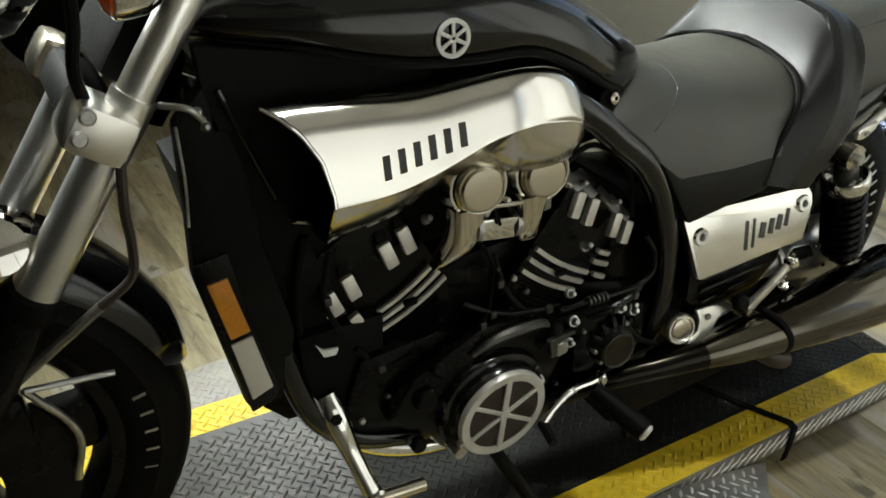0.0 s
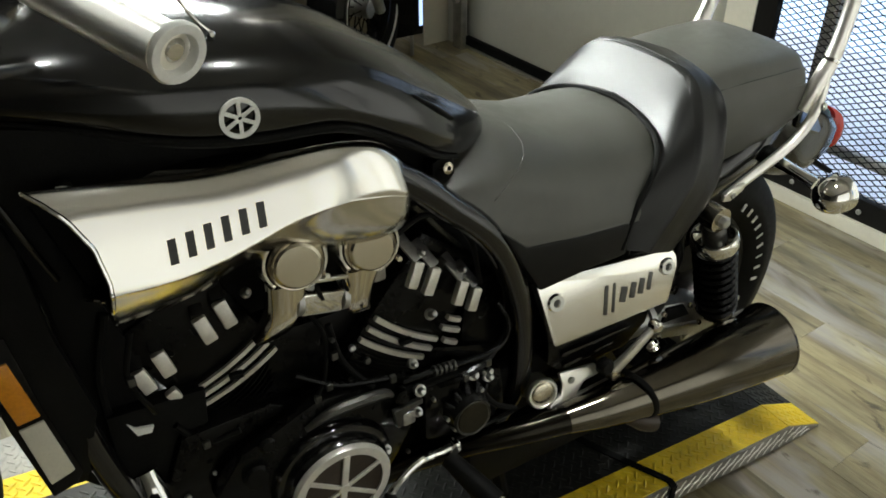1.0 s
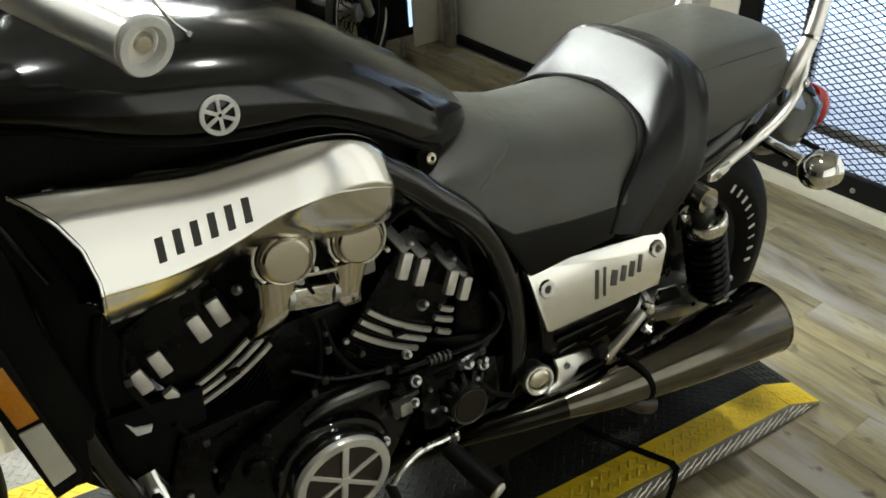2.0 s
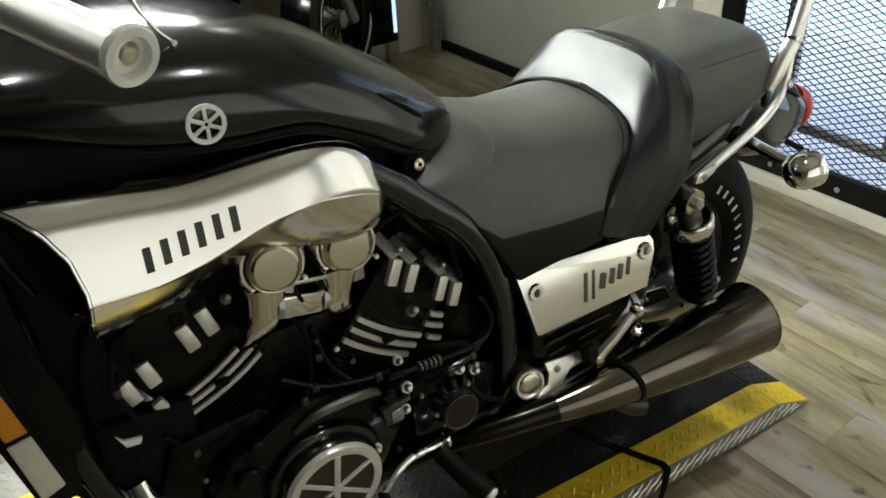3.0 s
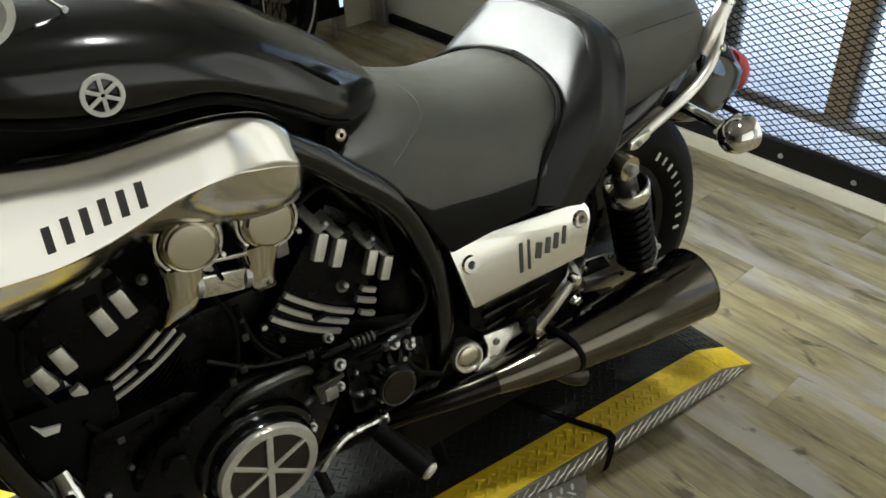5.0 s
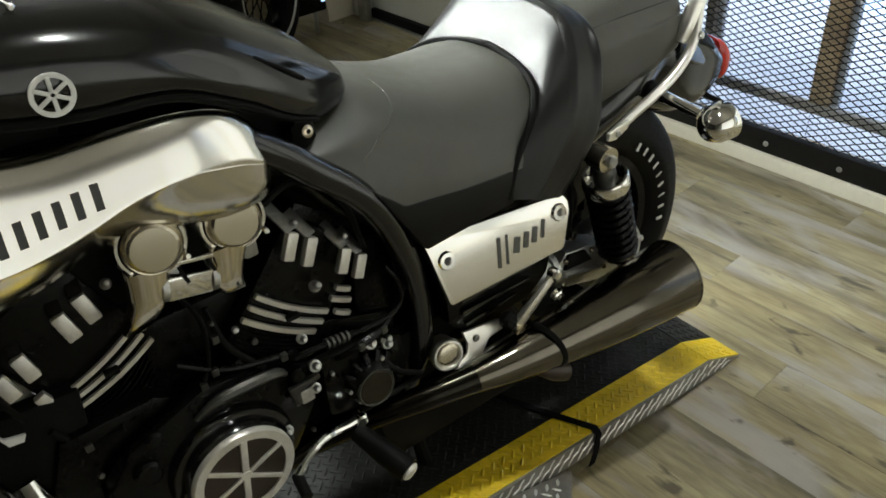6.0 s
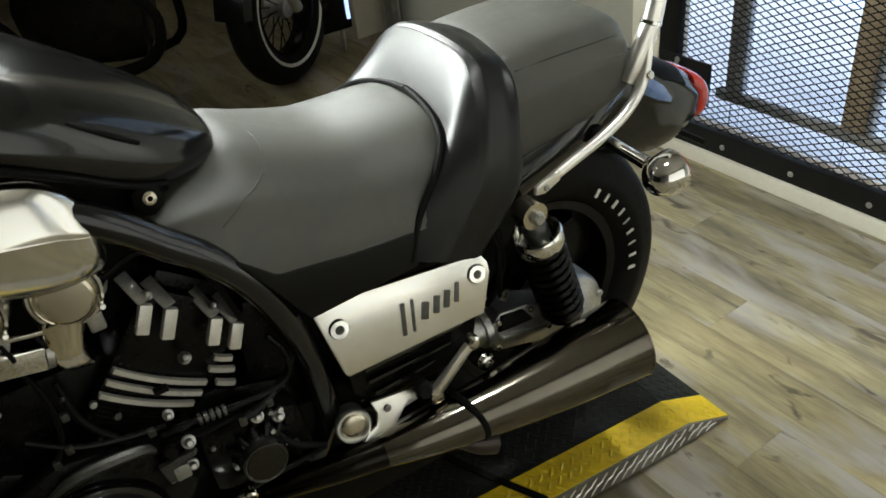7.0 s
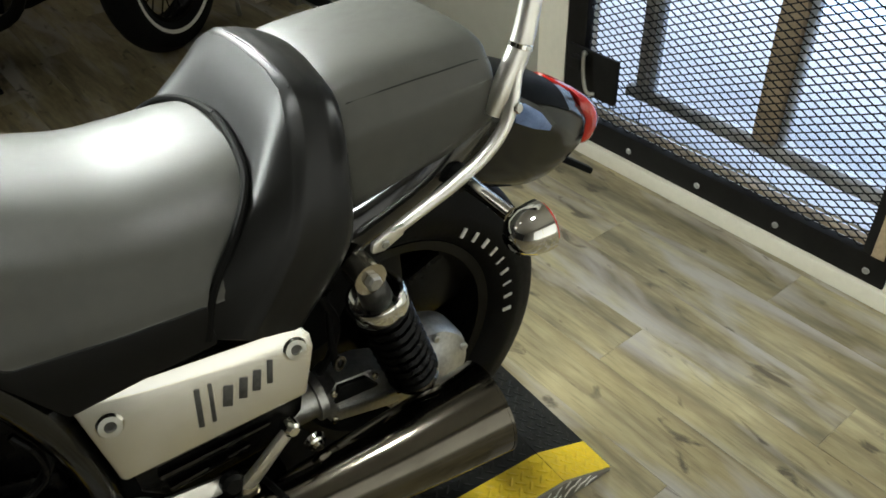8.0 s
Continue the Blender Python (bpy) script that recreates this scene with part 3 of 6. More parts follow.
# tie strap across the deck and over the lip
strap = thing("tie_strap", (0.5, -0.2, 0.09), "black webbing strap looped over the ramp edge", "strap")
sx = 0.555
sp = [(0.44, -0.02), (0.47, -0.10), (0.505, -0.17), (0.54, -0.235), (0.552, RY0 + 0.004)]
rings = []
for x, y in sp:
    z = ramp_z(x) + 0.0035
    rings.append([(x - 0.008, y, z), (x + 0.008, y, z), (x + 0.008, y, z + 0.003), (x - 0.008, y, z + 0.003)])
for x, y, z in ((0.553, RY0 - 0.009, ramp_z(0.55) - 0.002), (0.548, RY0 - 0.010, ramp_z(0.55) - 0.05), (0.53, RY0 - 0.016, ramp_z(0.55) - 0.075)):
    rings.append([(x - 0.008, y + 0.001, z), (x + 0.008, y + 0.001, z), (x + 0.008, y - 0.002, z), (x - 0.008, y - 0.002, z)])
part("webbing", skin(bmesh.new(), rings), M_STRAP, strap)

# ---------------- the motorcycle ----------------
bike = thing("motorcycle", (0, 0, 0.1), "black and chrome muscle motorcycle with a large polished air scoop", "motorcycle")
RA = Vector((0.705, 0, 0.392))
FA = Vector((-0.885, 0, 0.592))


def mirrored(bm):
    bm2 = bm.copy()
    bmesh.ops.scale(bm2, vec=(1, -1, 1), verts=bm2.verts)
    return bm2


def both(name, bm, mat, label="", smooth=35):
    far = mirrored(bm)
    a = part(name, bm, mat, bike, label, smooth)
    part(name, far, mat, bike, label, smooth)
    return a


def loft_half(stations, k=5, kr=4):
    """Closed skin from half sections [(y, z), ...] given top centre to bottom centre at each x."""
    flat = [(x, *[c for q in sec for c in q]) for x, sec in stations]
    rings = []
    for row in spline(flat, k):
        x, sec = row[0], [(row[1 + 2 * i], row[2 + 2 * i]) for i in range((len(row) - 1) // 2)]
        h = [(max(0.0, q[0]), q[1]) for q in spline(sec, kr)]
        rings.append([(x, -y, z) for y, z in h] + [(x, y, z) for y, z in h[-2:0:-1]])
    return skin(bmesh.new(), rings)


# tank cover
def tank_section(zt, zc, zl, w, q=0.0):
    return [(0, zt), ((0.42 + 0.14 * q) * w, zt - (0.09 + 0.03 * q) * (zt - zc)), ((0.75 + 0.10 * q) * w, zt - 0.38 * (zt - zc)), ((0.91 + 0.06 * q) * w, zt - 0.70 * (zt - zc)), ((0.98 + 0.02 * q) * w, zt - 1.06 * (zt - zc)), (w, (zc + zl) / 2), (0.965 * w, zl + 0.006), (0.88 * w, zl - 0.004), (0.55 * w, zl - 0.016), (0, zl - 0.02)]


TANK = [(-0.50, 1.125, 1.118, 1.105, 0.085), (-0.44, 1.15, 1.125, 1.098, 0.128), (-0.36, 1.165, 1.118, 1.082, 0.163), (-0.30, 1.167, 1.112, 1.062, 0.178), (-0.24, 1.163, 1.104, 1.046, 0.186), (-0.17, 1.153, 1.093, 1.035, 0.188), (-0.08, 1.128, 1.065, 1.024, 0.185), (0.0, 1.088, 1.022, 0.982, 0.174), (0.06, 1.050, 0.985, 0.940, 0.157), (0.11, 1.016, 0.955, 0.915, 0.136), (0.155, 0.980, 0.936, 0.908, 0.108), (0.185, 0.950, 0.925, 0.905, 0.078), (0.197, 0.930, 0.918, 0.905, 0.045)]
part("tank_cover", loft_half([(x, tank_section(*s, min(1.0, max(0.0, (x + 0.10) / 0.12)))) for x, *s in TANK]), M_PAINT, bike, "gloss black tank cover", 50)
# matt strip added to kill the reflection along the tank's lower edge
both("tank_edge_mask", tube([(x, -0.955 * w, zl - 0.001) for x, zt, zc, zl, w in TANK[1:10]], [0.001, 0.003, 0.005, 0.006, 0.006, 0.006, 0.006, 0.005, 0.003], 10, 5), M_MATT, "black strip added to hide the tank's bright lower edge")
part("tank_groove", tube([(0.026, -0.1585, 1.033), (0.047, -0.1545, 1.016), (0.070, -0.1495, 0.998), (0.092, -0.1430, 0.980)], [0.0015, 0.003, 0.004, 0.003], 8), M_MATT, bike, "black groove at the rear of the tank")
badge = part("tank_badge", lathe([(0.0172, 0), (0.0172, 0.003), (0.0222, 0.003), (0.0222, 0)], (-0.200, -0.1885, 1.069), (0, -1, 0.06), 36), M_WHITE, bike, "round silver-white tank badge")
for a in range(6):
    d = Vector((math.sin(radians(60 * a)), 0, math.cos(radians(60 * a))))
    o = Vector((-0.200, -0.191, 1.0692))
    part("badge_spoke", bar(o + d * 0.002, o + d * 0.0185, 0.0045, 0.002, 0.0006), M_WHITE, badge)
bm = slab([(-0.47, 1.00), (-0.20, 0.99), (-0.19, 1.045), (-0.30, 1.055), (-0.47, 1.10)], -0.13, -0.11, 0.004)
both("side_shroud", bm, M_MATT, "matt black shroud under the tank")
part("air_box", block(-0.2, 0, 0.885, 0.5, 0.17, 0.32, 0.03), M_MATT, bike)

# seat
SEAT = [(0.055, 0.902, 0.075, 0.888, 0.141, 0.865, 0.150), (0.10, 0.910, 0.075, 0.890, 0.150, 0.836, 0.172), (0.15, 0.916, 0.077, 0.883, 0.155, 0.800, 0.184), (0.20, 0.918, 0.082, 0.871, 0.158, 0.770, 0.188), (0.27, 0.892, 0.090, 0.852, 0.160, 0.757, 0.188), (0.35, 0.868, 0.094, 0.832, 0.160, 0.750, 0.188), (0.42, 0.863, 0.096, 0.825, 0.164, 0.744, 0.188), (0.47, 0.863, 0.096, 0.822, 0.164, 0.742, 0.186), (0.512, 0.860, 0.092, 0.815, 0.155, 0.742, 0.172)]


def seat_section(zt, yt, zm, ym, zb, yb):
    return [(0, zt), (0.5 * yt, zt - 0.001), (yt, zt - 0.009), (0.5 * (yt + ym) + 0.004, 0.5 * zt + 0.5 * zm - 0.006), (ym, zm - 0.012), (0.5 * (ym + yb), (zm + zb) / 2), (yb, zb), (yb - 0.02, zb - 0.002), (0, zb)]


part("seat", loft_half([(x, seat_section(*s)) for x, *s in SEAT]), M_VINYL, bike, "grey-black vinyl seat with a stitched seam", 60)
# stitched seam laid onto the seat's skin
from_seat = bmesh.new()
from_seat.from_mesh(bpy.data.objects["seat"].data)
from_seat.verts.ensure_lookup_table()
sv = np.array([v.co[:] for v in from_seat.verts])
from_seat.free()


def lay(p, lift=0.0008):
    """Lift a point to the seat's skin near it, by the nearest skin points."""
    d2 = ((sv - np.array(p)) ** 2).sum(1)
    k = np.argsort(d2)[:6]
    w = 1 / (d2[k] + 1e-5)
    q = (sv[k] * w[:, None]).sum(0) / w.sum()
    return Vector((p[0], q[1] - lift * 0.6, q[2] + lift)) if abs(q[1]) > 0.12 else Vector((p[0], p[1], q[2] + lift))


seam = spline([(0.246, -0.030, 0.893), (0.247, -0.072, 0.891), (0.240, -0.105, 0.884), (0.224, -0.128, 0.876), (0.190, -0.152, 0.868), (0.150, -0.170, 0.850)], 4)
both("seat_seam", tube([lay(p, 0.0004) for p in seam], 0.0012, 6, 2), M_VINYL, "stitched seam")
bm = slab([(0.145, 0.812), (0.195, 0.768), (0.30, 0.752), (0.40, 0.744), (0.40, 0.684), (0.32, 0.682), (0.225, 0.676)], -0.192, -0.12, 0.006)
both("seat_skirt", bm, M_SKIRT, "black vinyl skirt")

# backrest cowl
S_F = [(0.518, 0, 0.862), (0.5146, 0.05, 0.857), (0.505, 0.105, 0.846), (0.488, 0.143, 0.833), (0.458, 0.172, 0.806), (0.415, 0.184, 0.752), (0.393, 0.188, 0.692)]
S_C = [(0.568, 0, 0.936), (0.5666, 0.06, 0.934), (0.562, 0.106, 0.926), (0.552, 0.138, 0.904), (0.536, 0.174, 0.858), (0.504, 0.199, 0.795), (0.424, 0.204, 0.688)]
S_C2 = [(0.577, 0, 0.939), (0.575, 0.06, 0.937), (0.573, 0.110, 0.928), (0.565, 0.144, 0.902), (0.544, 0.179, 0.856), (0.513, 0.204, 0.788), (0.434, 0.208, 0.682)]
S_D = [(0.608, 0, 0.934), (0.607, 0.06, 0.931), (0.606, 0.112, 0.919), (0.599, 0.147, 0.893), (0.580, 0.179, 0.846), (0.550, 0.199, 0.764), (0.470, 0.202, 0.668)]
S_R = [(0.634, 0, 0.914), (0.633, 0.05, 0.909), (0.626, 0.115, 0.896), (0.613, 0.156, 0.880), (0.602, 0.179, 0.838), (0.584, 0.192, 0.745), (0.506, 0.193, 0.657)]
S_I = [(0.606, 0, 0.80), (0.606, 0.07, 0.80), (0.606, 0.10, 0.78), (0.604, 0.12, 0.77), (0.598, 0.13, 0.75), (0.572, 0.13, 0.70), (0.51, 0.13, 0.662)]
S_J = [(0.50, 0, 0.80), (0.50, 0.07, 0.80), (0.48, 0.10, 0.79), (0.434, 0.12, 0.78), (0.440, 0.13, 0.76), (0.418, 0.13, 0.72), (0.392, 0.13, 0.68)]


def band(strips, ku=5, ks=6):
    """A closed wrap from rows that run round it, mirrored about y = 0."""
    rows = [spline(r, ks) for r in strips]
    cols = []
    for j in range(len(rows[0])):
        cols.append([tuple(q) for q in spline([rows[i][j] for i in range(len(rows))], ku)])
    half = [[(x, -y, z) for x, y, z in c] for c in cols[::-1]] + [list(c) for c in cols[1:]]
    return skin(bmesh.new(), half)


def between(a, b, f, lift):
    """A row between two rows, raised off the straight line."""
    return [tuple(p + (q - p) * f + d for p, q, d in zip(u, v, (-0.5 * lift, 0.3 * lift, lift))) for u, v in zip(a, b)]


part("backrest_cowl", band([S_F, between(S_F, S_C, 0.45, 0.0012), between(S_F, S_C, 0.9, 0.0006), S_C, S_C2, between(S_C2, S_D, 0.25, 0.001), S_D, S_R, S_I, S_J]), M_VINYL2, bike, "black vinyl rider backrest", 60)
for row in (S_C, S_C2):
    both("crest_welt", tube([(x, -y, z - 0.0002) for x, y, z in row[:3]], 0.0013, 8, 5), M_VINYL2, "raised vinyl welt on the crest")
both("seat_piping", tube([(x - 0.004, -y - 0.001, z + 0.004) for x, y, z in S_F], 0.0055, 8, 4), M_MATT, "black piping")
PILL = [(0.606, 0.896, 0.112, 0.745), (0.618, 0.916, 0.121, 0.746), (0.634, 0.924, 0.126, 0.748), (0.70, 0.927, 0.130, 0.764), (0.77, 0.927, 0.132, 0.782), (0.820, 0.926, 0.131, 0.799), (0.845, 0.921, 0.128, 0.807), (0.857, 0.904, 0.121, 0.812), (0.861, 0.874, 0.110, 0.82)]


def pillion_section(zt, w, zb):
    return [(0, zt), (0.5 * w, zt - 0.002), (0.82 * w, zt - 0.009), (w - 0.006, zt - 0.0235), (w + 0.004, zt - 0.037), (w + 0.010, zt - 0.058), (w + 0.015, (zt + zb) / 2), (w + 0.012, zb), (w - 0.03, zb - 0.002), (0, zb)]


part("pillion_seat", loft_half([(x, pillion_section(*s)) for x, *s in PILL]), M_VINYL, bike, "grey-black vinyl passenger seat", 60)
both("pillion_seam", tube([(x, -w + 0.0002, zt - 0.0310) for x, zt, w, zb in PILL[2:7]], 0.0012, 6, 4), M_VINYL2, "sunk seam along the shoulder")
part("seat_rail_cover", loft_half([(0.50, [(0, 0.74), (0.12, 0.74), (0.155, 0.70), (0.15, 0.66), (0, 0.66)]), (0.62, [(0, 0.76), (0.12, 0.76), (0.155, 0.74), (0.145, 0.69), (0, 0.69)]), (0.75, [(0, 0.79), (0.11, 0.79), (0.145, 0.775), (0.13, 0.72), (0, 0.71)]), (0.87, [(0, 0.82), (0.08, 0.82), (0.11, 0.805), (0.09, 0.74), (0, 0.73)])]), M_PAINT, bike, "black rear side cover", 40)

# tail unit
TAIL = [(0.80, 0.810, 0.070, 0.675), (0.88, 0.808, 0.085, 0.635), (0.95, 0.800, 0.092, 0.612), (1.00, 0.782, 0.090, 0.606), (1.045, 0.757, 0.086, 0.612), (1.090, 0.730, 0.076, 0.630), (1.105, 0.716, 0.066, 0.645)]
part("tail_cowl", loft_half([(x, [(0, zt), (0.6 * w, zt - 0.004), (0.95 * w, zt - 0.03), (w, (zt + zb) / 2), (0.85 * w, zb + 0.01), (0, zb)]) for x, zt, w, zb in TAIL]), M_PAINT, bike, "gloss black tail cowl", 45)
LENS = [(1.088, 0.734, 0.066, 0.640), (1.104, 0.727, 0.074, 0.632), (1.124, 0.710, 0.070, 0.638), (1.138, 0.692, 0.056, 0.650)]
part("tail_top", loft_half([(x, [(0, zt + 0.003), (0.62 * w, zt - 0.001), (0.93 * w, zt - 0.022), (0.90 * w, zt - 0.032), (0, zt - 0.032)]) for x, zt, w, zb in TAIL[1:5]]), M_MATT, bike, "matt black top of the tail", 45)
part("tail_light", loft_half([(x, [(0, zt), (0.7 * w, zt - 0.003), (w, zt - 0.02), (w, zb + 0.02), (0.7 * w, zb), (0, zb)]) for x, zt, w, zb in LENS], 4, 3), M_RED, bike, "red tail light lens", 45)
badge_plate = part("tail_badge", slab([(0.915, 0.792), (0.942, 0.787), (0.982, 0.757), (1.008, 0.722), (0.998, 0.708), (0.962, 0.722), (0.915, 0.744)], -0.0955, -0.085, 0.002), M_PAINT, bike, "gloss black badge with a blue face")
part("badge_face", slab([(0.925, 0.783), (0.942, 0.779), (0.976, 0.752), (0.999, 0.721), (0.995, 0.714), (0.964, 0.728), (0.925, 0.752)], -0.0968, -0.0945, 0.0005), M_BLUE, badge_plate, "blue reflective badge face")
part("rear_fender", tube([(0.84, 0, 0.71), (0.92, 0, 0.675), (0.985, 0, 0.650)], [0.05, 0.045, 0.03], 14, 6, None, True, 0.5), M_PAINT, bike)
part("plate_bracket", bar((1.05, -0.03, 0.625), (1.125, -0.065, 0.575), 0.012, 0.022, 0.004), M_MATT, bike)

# grab rail and sissy bar
RAIL = [(0.622, -0.187, 0.722), (0.690, -0.179, 0.737), (0.756, -0.172, 0.752), (0.812, -0.168, 0.774), (0.845, -0.166, 0.803), (0.861, -0.163, 0.835), (0.870, -0.158, 0.866), (0.880, -0.152, 0.892)]
RAIL_R = [0.007, 0.0085, 0.0092, 0.0095, 0.0095, 0.0095, 0.0095, 0.008]
UPRIGHT = [(0.838, -0.150, 0.818), (0.855, -0.150, 0.848), (0.872, -0.150, 0.880), (0.886, -0.150, 0.908), (0.898, -0.148, 0.945), (0.908, -0.146, 0.990), (0.918, -0.142, 1.08), (0.925, -0.138, 1.16)]
UPRIGHT_R = [0.012, 0.0185, 0.0185, 0.0175, 0.0165, 0.016, 0.016, 0.016]
grab = part("grab_rail", tube(RAIL, RAIL_R, 14), M_ALU, bike, "satin passenger grab rail")
part("rail_bolt", disc((0.630, -0.197, 0.727), (0, -1, 0), 0.006, 0.004, 0.002, 12), M_CAST, grab)
part("rail_tab", slab([(0.612, 0.717), (0.63, 0.714), (0.66, 0.726), (0.664, 0.740), (0.63, 0.737), (0.614, 0.730)], -0.195, -0.187, 0.003), M_ALU, grab)
part("bracket_bolt", disc((0.862, -0.172, 0.830), (0.2, -1, 0.2), 0.008, 0.006, 0.002, 14), M_CHROME, grab)
part("grab_rail", mirrored(tube(RAIL, RAIL_R, 14)), M_ALU, bike)
up = part("backrest_upright", tube(UPRIGHT, UPRIGHT_R, 16, 6, None, True, 0.8), M_ALU, bike, "polished upright of the passenger backrest")
part("upright_collar", lathe([(0.0155, -0.004), (0.0172, -0.003), (0.0172, 0.003), (0.0155, 0.004)], (0.884, -0.150, 0.905), (0.39, 0.03, 0.92), 20), M_CHROME, up)
part("backrest_upright", mirrored(tube(UPRIGHT, UPRIGHT_R, 16, 6, None, True, 0.8)), M_ALU, bike)
part("backrest_bar", tube([(0.925, -0.138, 1.16), (0.93, -0.06, 1.20), (0.93, 0.06, 1.20), (0.925, 0.138, 1.16)], 0.0165, 14), M_ALU, bike)
part("backrest_pad", block(0.905, 0, 1.12, 0.05, 0.25, 0.10, 0.02, None), M_VINYL2, bike, "black padded passenger backrest")

# turn signals
def turn_signal(at, back, lens_mat, g=1.0):
    at = Vector(at)
    prof = [(r * g, h * g) for r, h in [(0, -0.052), (0.014, -0.050), (0.027, -0.040), (0.036, -0.022), (0.0385, 0.0), (0.0385, 0.010), (0.035, 0.012), (0, 0.012)]]
    b = part("turn_signal", lathe(prof, at, back, 28), M_CHROME, bike, "chrome bullet turn signal", 40)
    part("lens", lathe([(r * g, h * g) for r, h in [(0.0335, 0.012), (0.033, 0.015), (0.026, 0.020), (0.013, 0.023), (0, 0.024)]], at, back, 28), lens_mat, b)
    return b


ts = turn_signal((0.818, -0.272, 0.712), (0.97, -0.1, 0.1), M_RED, 0.93)
part("stalk", tube([(0.79, -0.12, 0.735), (0.795, -0.18, 0.728), (0.803, -0.235, 0.718)], [0.016, 0.011, 0.012], 12), M_CHROME, ts)
part("stalk_boot", tube([(0.775, -0.10, 0.745), (0.788, -0.155, 0.735)], 0.019, 12), M_MATT, ts)

# frame
FRAME_L = [(-0.46, -0.045, 1.06), (-0.33, -0.10, 1.00), (-0.15, -0.145, 0.975), (-0.03, -0.158, 0.945), (0.03, -0.165, 0.905), (0.075, -0.168, 0.862), (0.13, -0.172, 0.808), (0.172, -0.170, 0.738), (0.205, -0.165, 0.642), (0.222, -0.158, 0.545), (0.220, -0.150, 0.455), (0.19, -0.14, 0.38)]
both("frame_tube", tube(FRAME_L, 0.021, 14), M_PAINT, "gloss black frame tube")
both("cradle_tube", tube([(-0.45, -0.06, 1.02), (-0.445, -0.10, 0.80), (-0.43, -0.115, 0.62), (-0.39, -0.12, 0.50), (-0.28, -0.12, 0.42), (0.0, -0.12, 0.36), (0.20, -0.14, 0.37)], 0.018, 12), M_PAINT)
both("seat_rail", tube([(0.10, -0.13, 0.85), (0.3, -0.14, 0.69), (0.5, -0.13, 0.66), (0.72, -0.12, 0.73)], 0.014, 10), M_PAINT)
part("frame_bolt", lathe([(0.0035, 0.010), (0.005, 0.010), (0.0085, 0.008), (0.0085, 0)], (0.081, -0.144, 0.9115), (0.1, -1, 0.25), 16), M_SATIN, bike)
part("tank_tail_bracket", slab([(0.062, 0.921), (0.080, 0.932), (0.098, 0.920), (0.100, 0.896), (0.084, 0.882), (0.062, 0.890)], -0.143, -0.12, 0.008), M_MATT, bike)
part("frame_cover", slab([(-0.08, 0.965), (0.04, 0.965), (0.12, 0.89), (0.06, 0.84), (-0.08, 0.88)], -0.112, -0.092, 0.006), M_MATT, bike)

# side panel, leaning outwards towards its foot
PT = Matrix.Translation((0.37, -0.201, 0.620)) @ pose(0, 0, 0, -17, 0, -4)


def on_panel(bm):
    bmesh.ops.transform(bm, matrix=PT, verts=bm.verts)
    return bm


bm = slab([(-0.143, 0.054), (-0.138, 0.062), (-0.128, 0.063), (0.115, 0.047), (0.130, 0.042), (0.137, 0.030), (0.137, 0.012), (0.112, -0.048), (-0.118, -0.056), (-0.123, -0.050)], -0.004, 0.016, 0.004)
panel = part("side_panel", on_panel(bm), M_PANEL, bike, "brushed aluminium side panel")
for sx_, sz_ in ((-0.112, 0.020), (0.114, 0.018)):
    s = part("panel_screw", on_panel(lathe([(0.0055, 0.001), (0.007, 0.004), (0.0135, 0.004), (0.016, 0.0)], (sx_, -0.0045, sz_), (0, -1, 0), 24)), M_CHROME, panel)
    part("screw_socket", on_panel(disc((sx_, -0.0032, sz_), (0, -1, 0), 0.0065, 0.002, 0.0005, 6)), M_DKCAST, s)
for i, (x0, z0, hgt, wd) in enumerate(((-0.020, -0.030, 0.050, 0.007), (-0.004, -0.030, 0.050, 0.005), (0.016, -0.018, 0.026, 0.012), (0.036, -0.016, 0.026, 0.010), (0.054, -0.014, 0.026, 0.010), (0.072, -0.012, 0.030, 0.007))):
    part("name_bar", on_panel(bar((x0, -0.0045, z0), (x0 + 0.008, -0.0045, z0 + hgt), wd, 0.0015, 0.0005)), M_DKCAST, panel)
bm = slab([(0.258, 0.575), (0.50, 0.570), (0.485, 0.50), (0.44, 0.462), (0.30, 0.460), (0.262, 0.50)], -0.182, -0.14, 0.005)
cover = part("ribbed_cover", bm, M_BLACK, bike, "black ribbed plastic cover")
for x0, z0, x1, z1 in ((0.284, 0.541, 0.462, 0.538), (0.286, 0.515, 0.437, 0.511), (0.293, 0.487, 0.404, 0.491)):
    part("rib", bar((x0, -0.184, z0), (x1, -0.184, z1), 0.011, 0.012, 0.004), M_PAINT, cover)
pv = part("pivot_cap", lathe([(0.0215, 0.002), (0.0235, 0.005), (0.0265, 0.005), (0.029, 0.002), (0.0295, -0.003), (0.026, -0.008), (0.026, -0.03)], (0.246, -0.192, 0.451), (-0.15, -1, 0.25), 32), M_ALU, bike, "bright metal swingarm pivot cap")
part("cap_face", lathe([(0, 0.0035), (0.015, 0.0030), (0.020, 0.0015), (0.022, -0.001)], (0.2465, -0.1935, 0.4522), (-0.15, -1, 0.25), 28), M_SATIN, pv)
part("lower_frame_cover", slab([(0.16, 0.50), (0.30, 0.50), (0.33, 0.42), (0.30, 0.385), (0.18, 0.375)], -0.150, -0.12, 0.01), M_MATT, bike, "black lower frame cover")

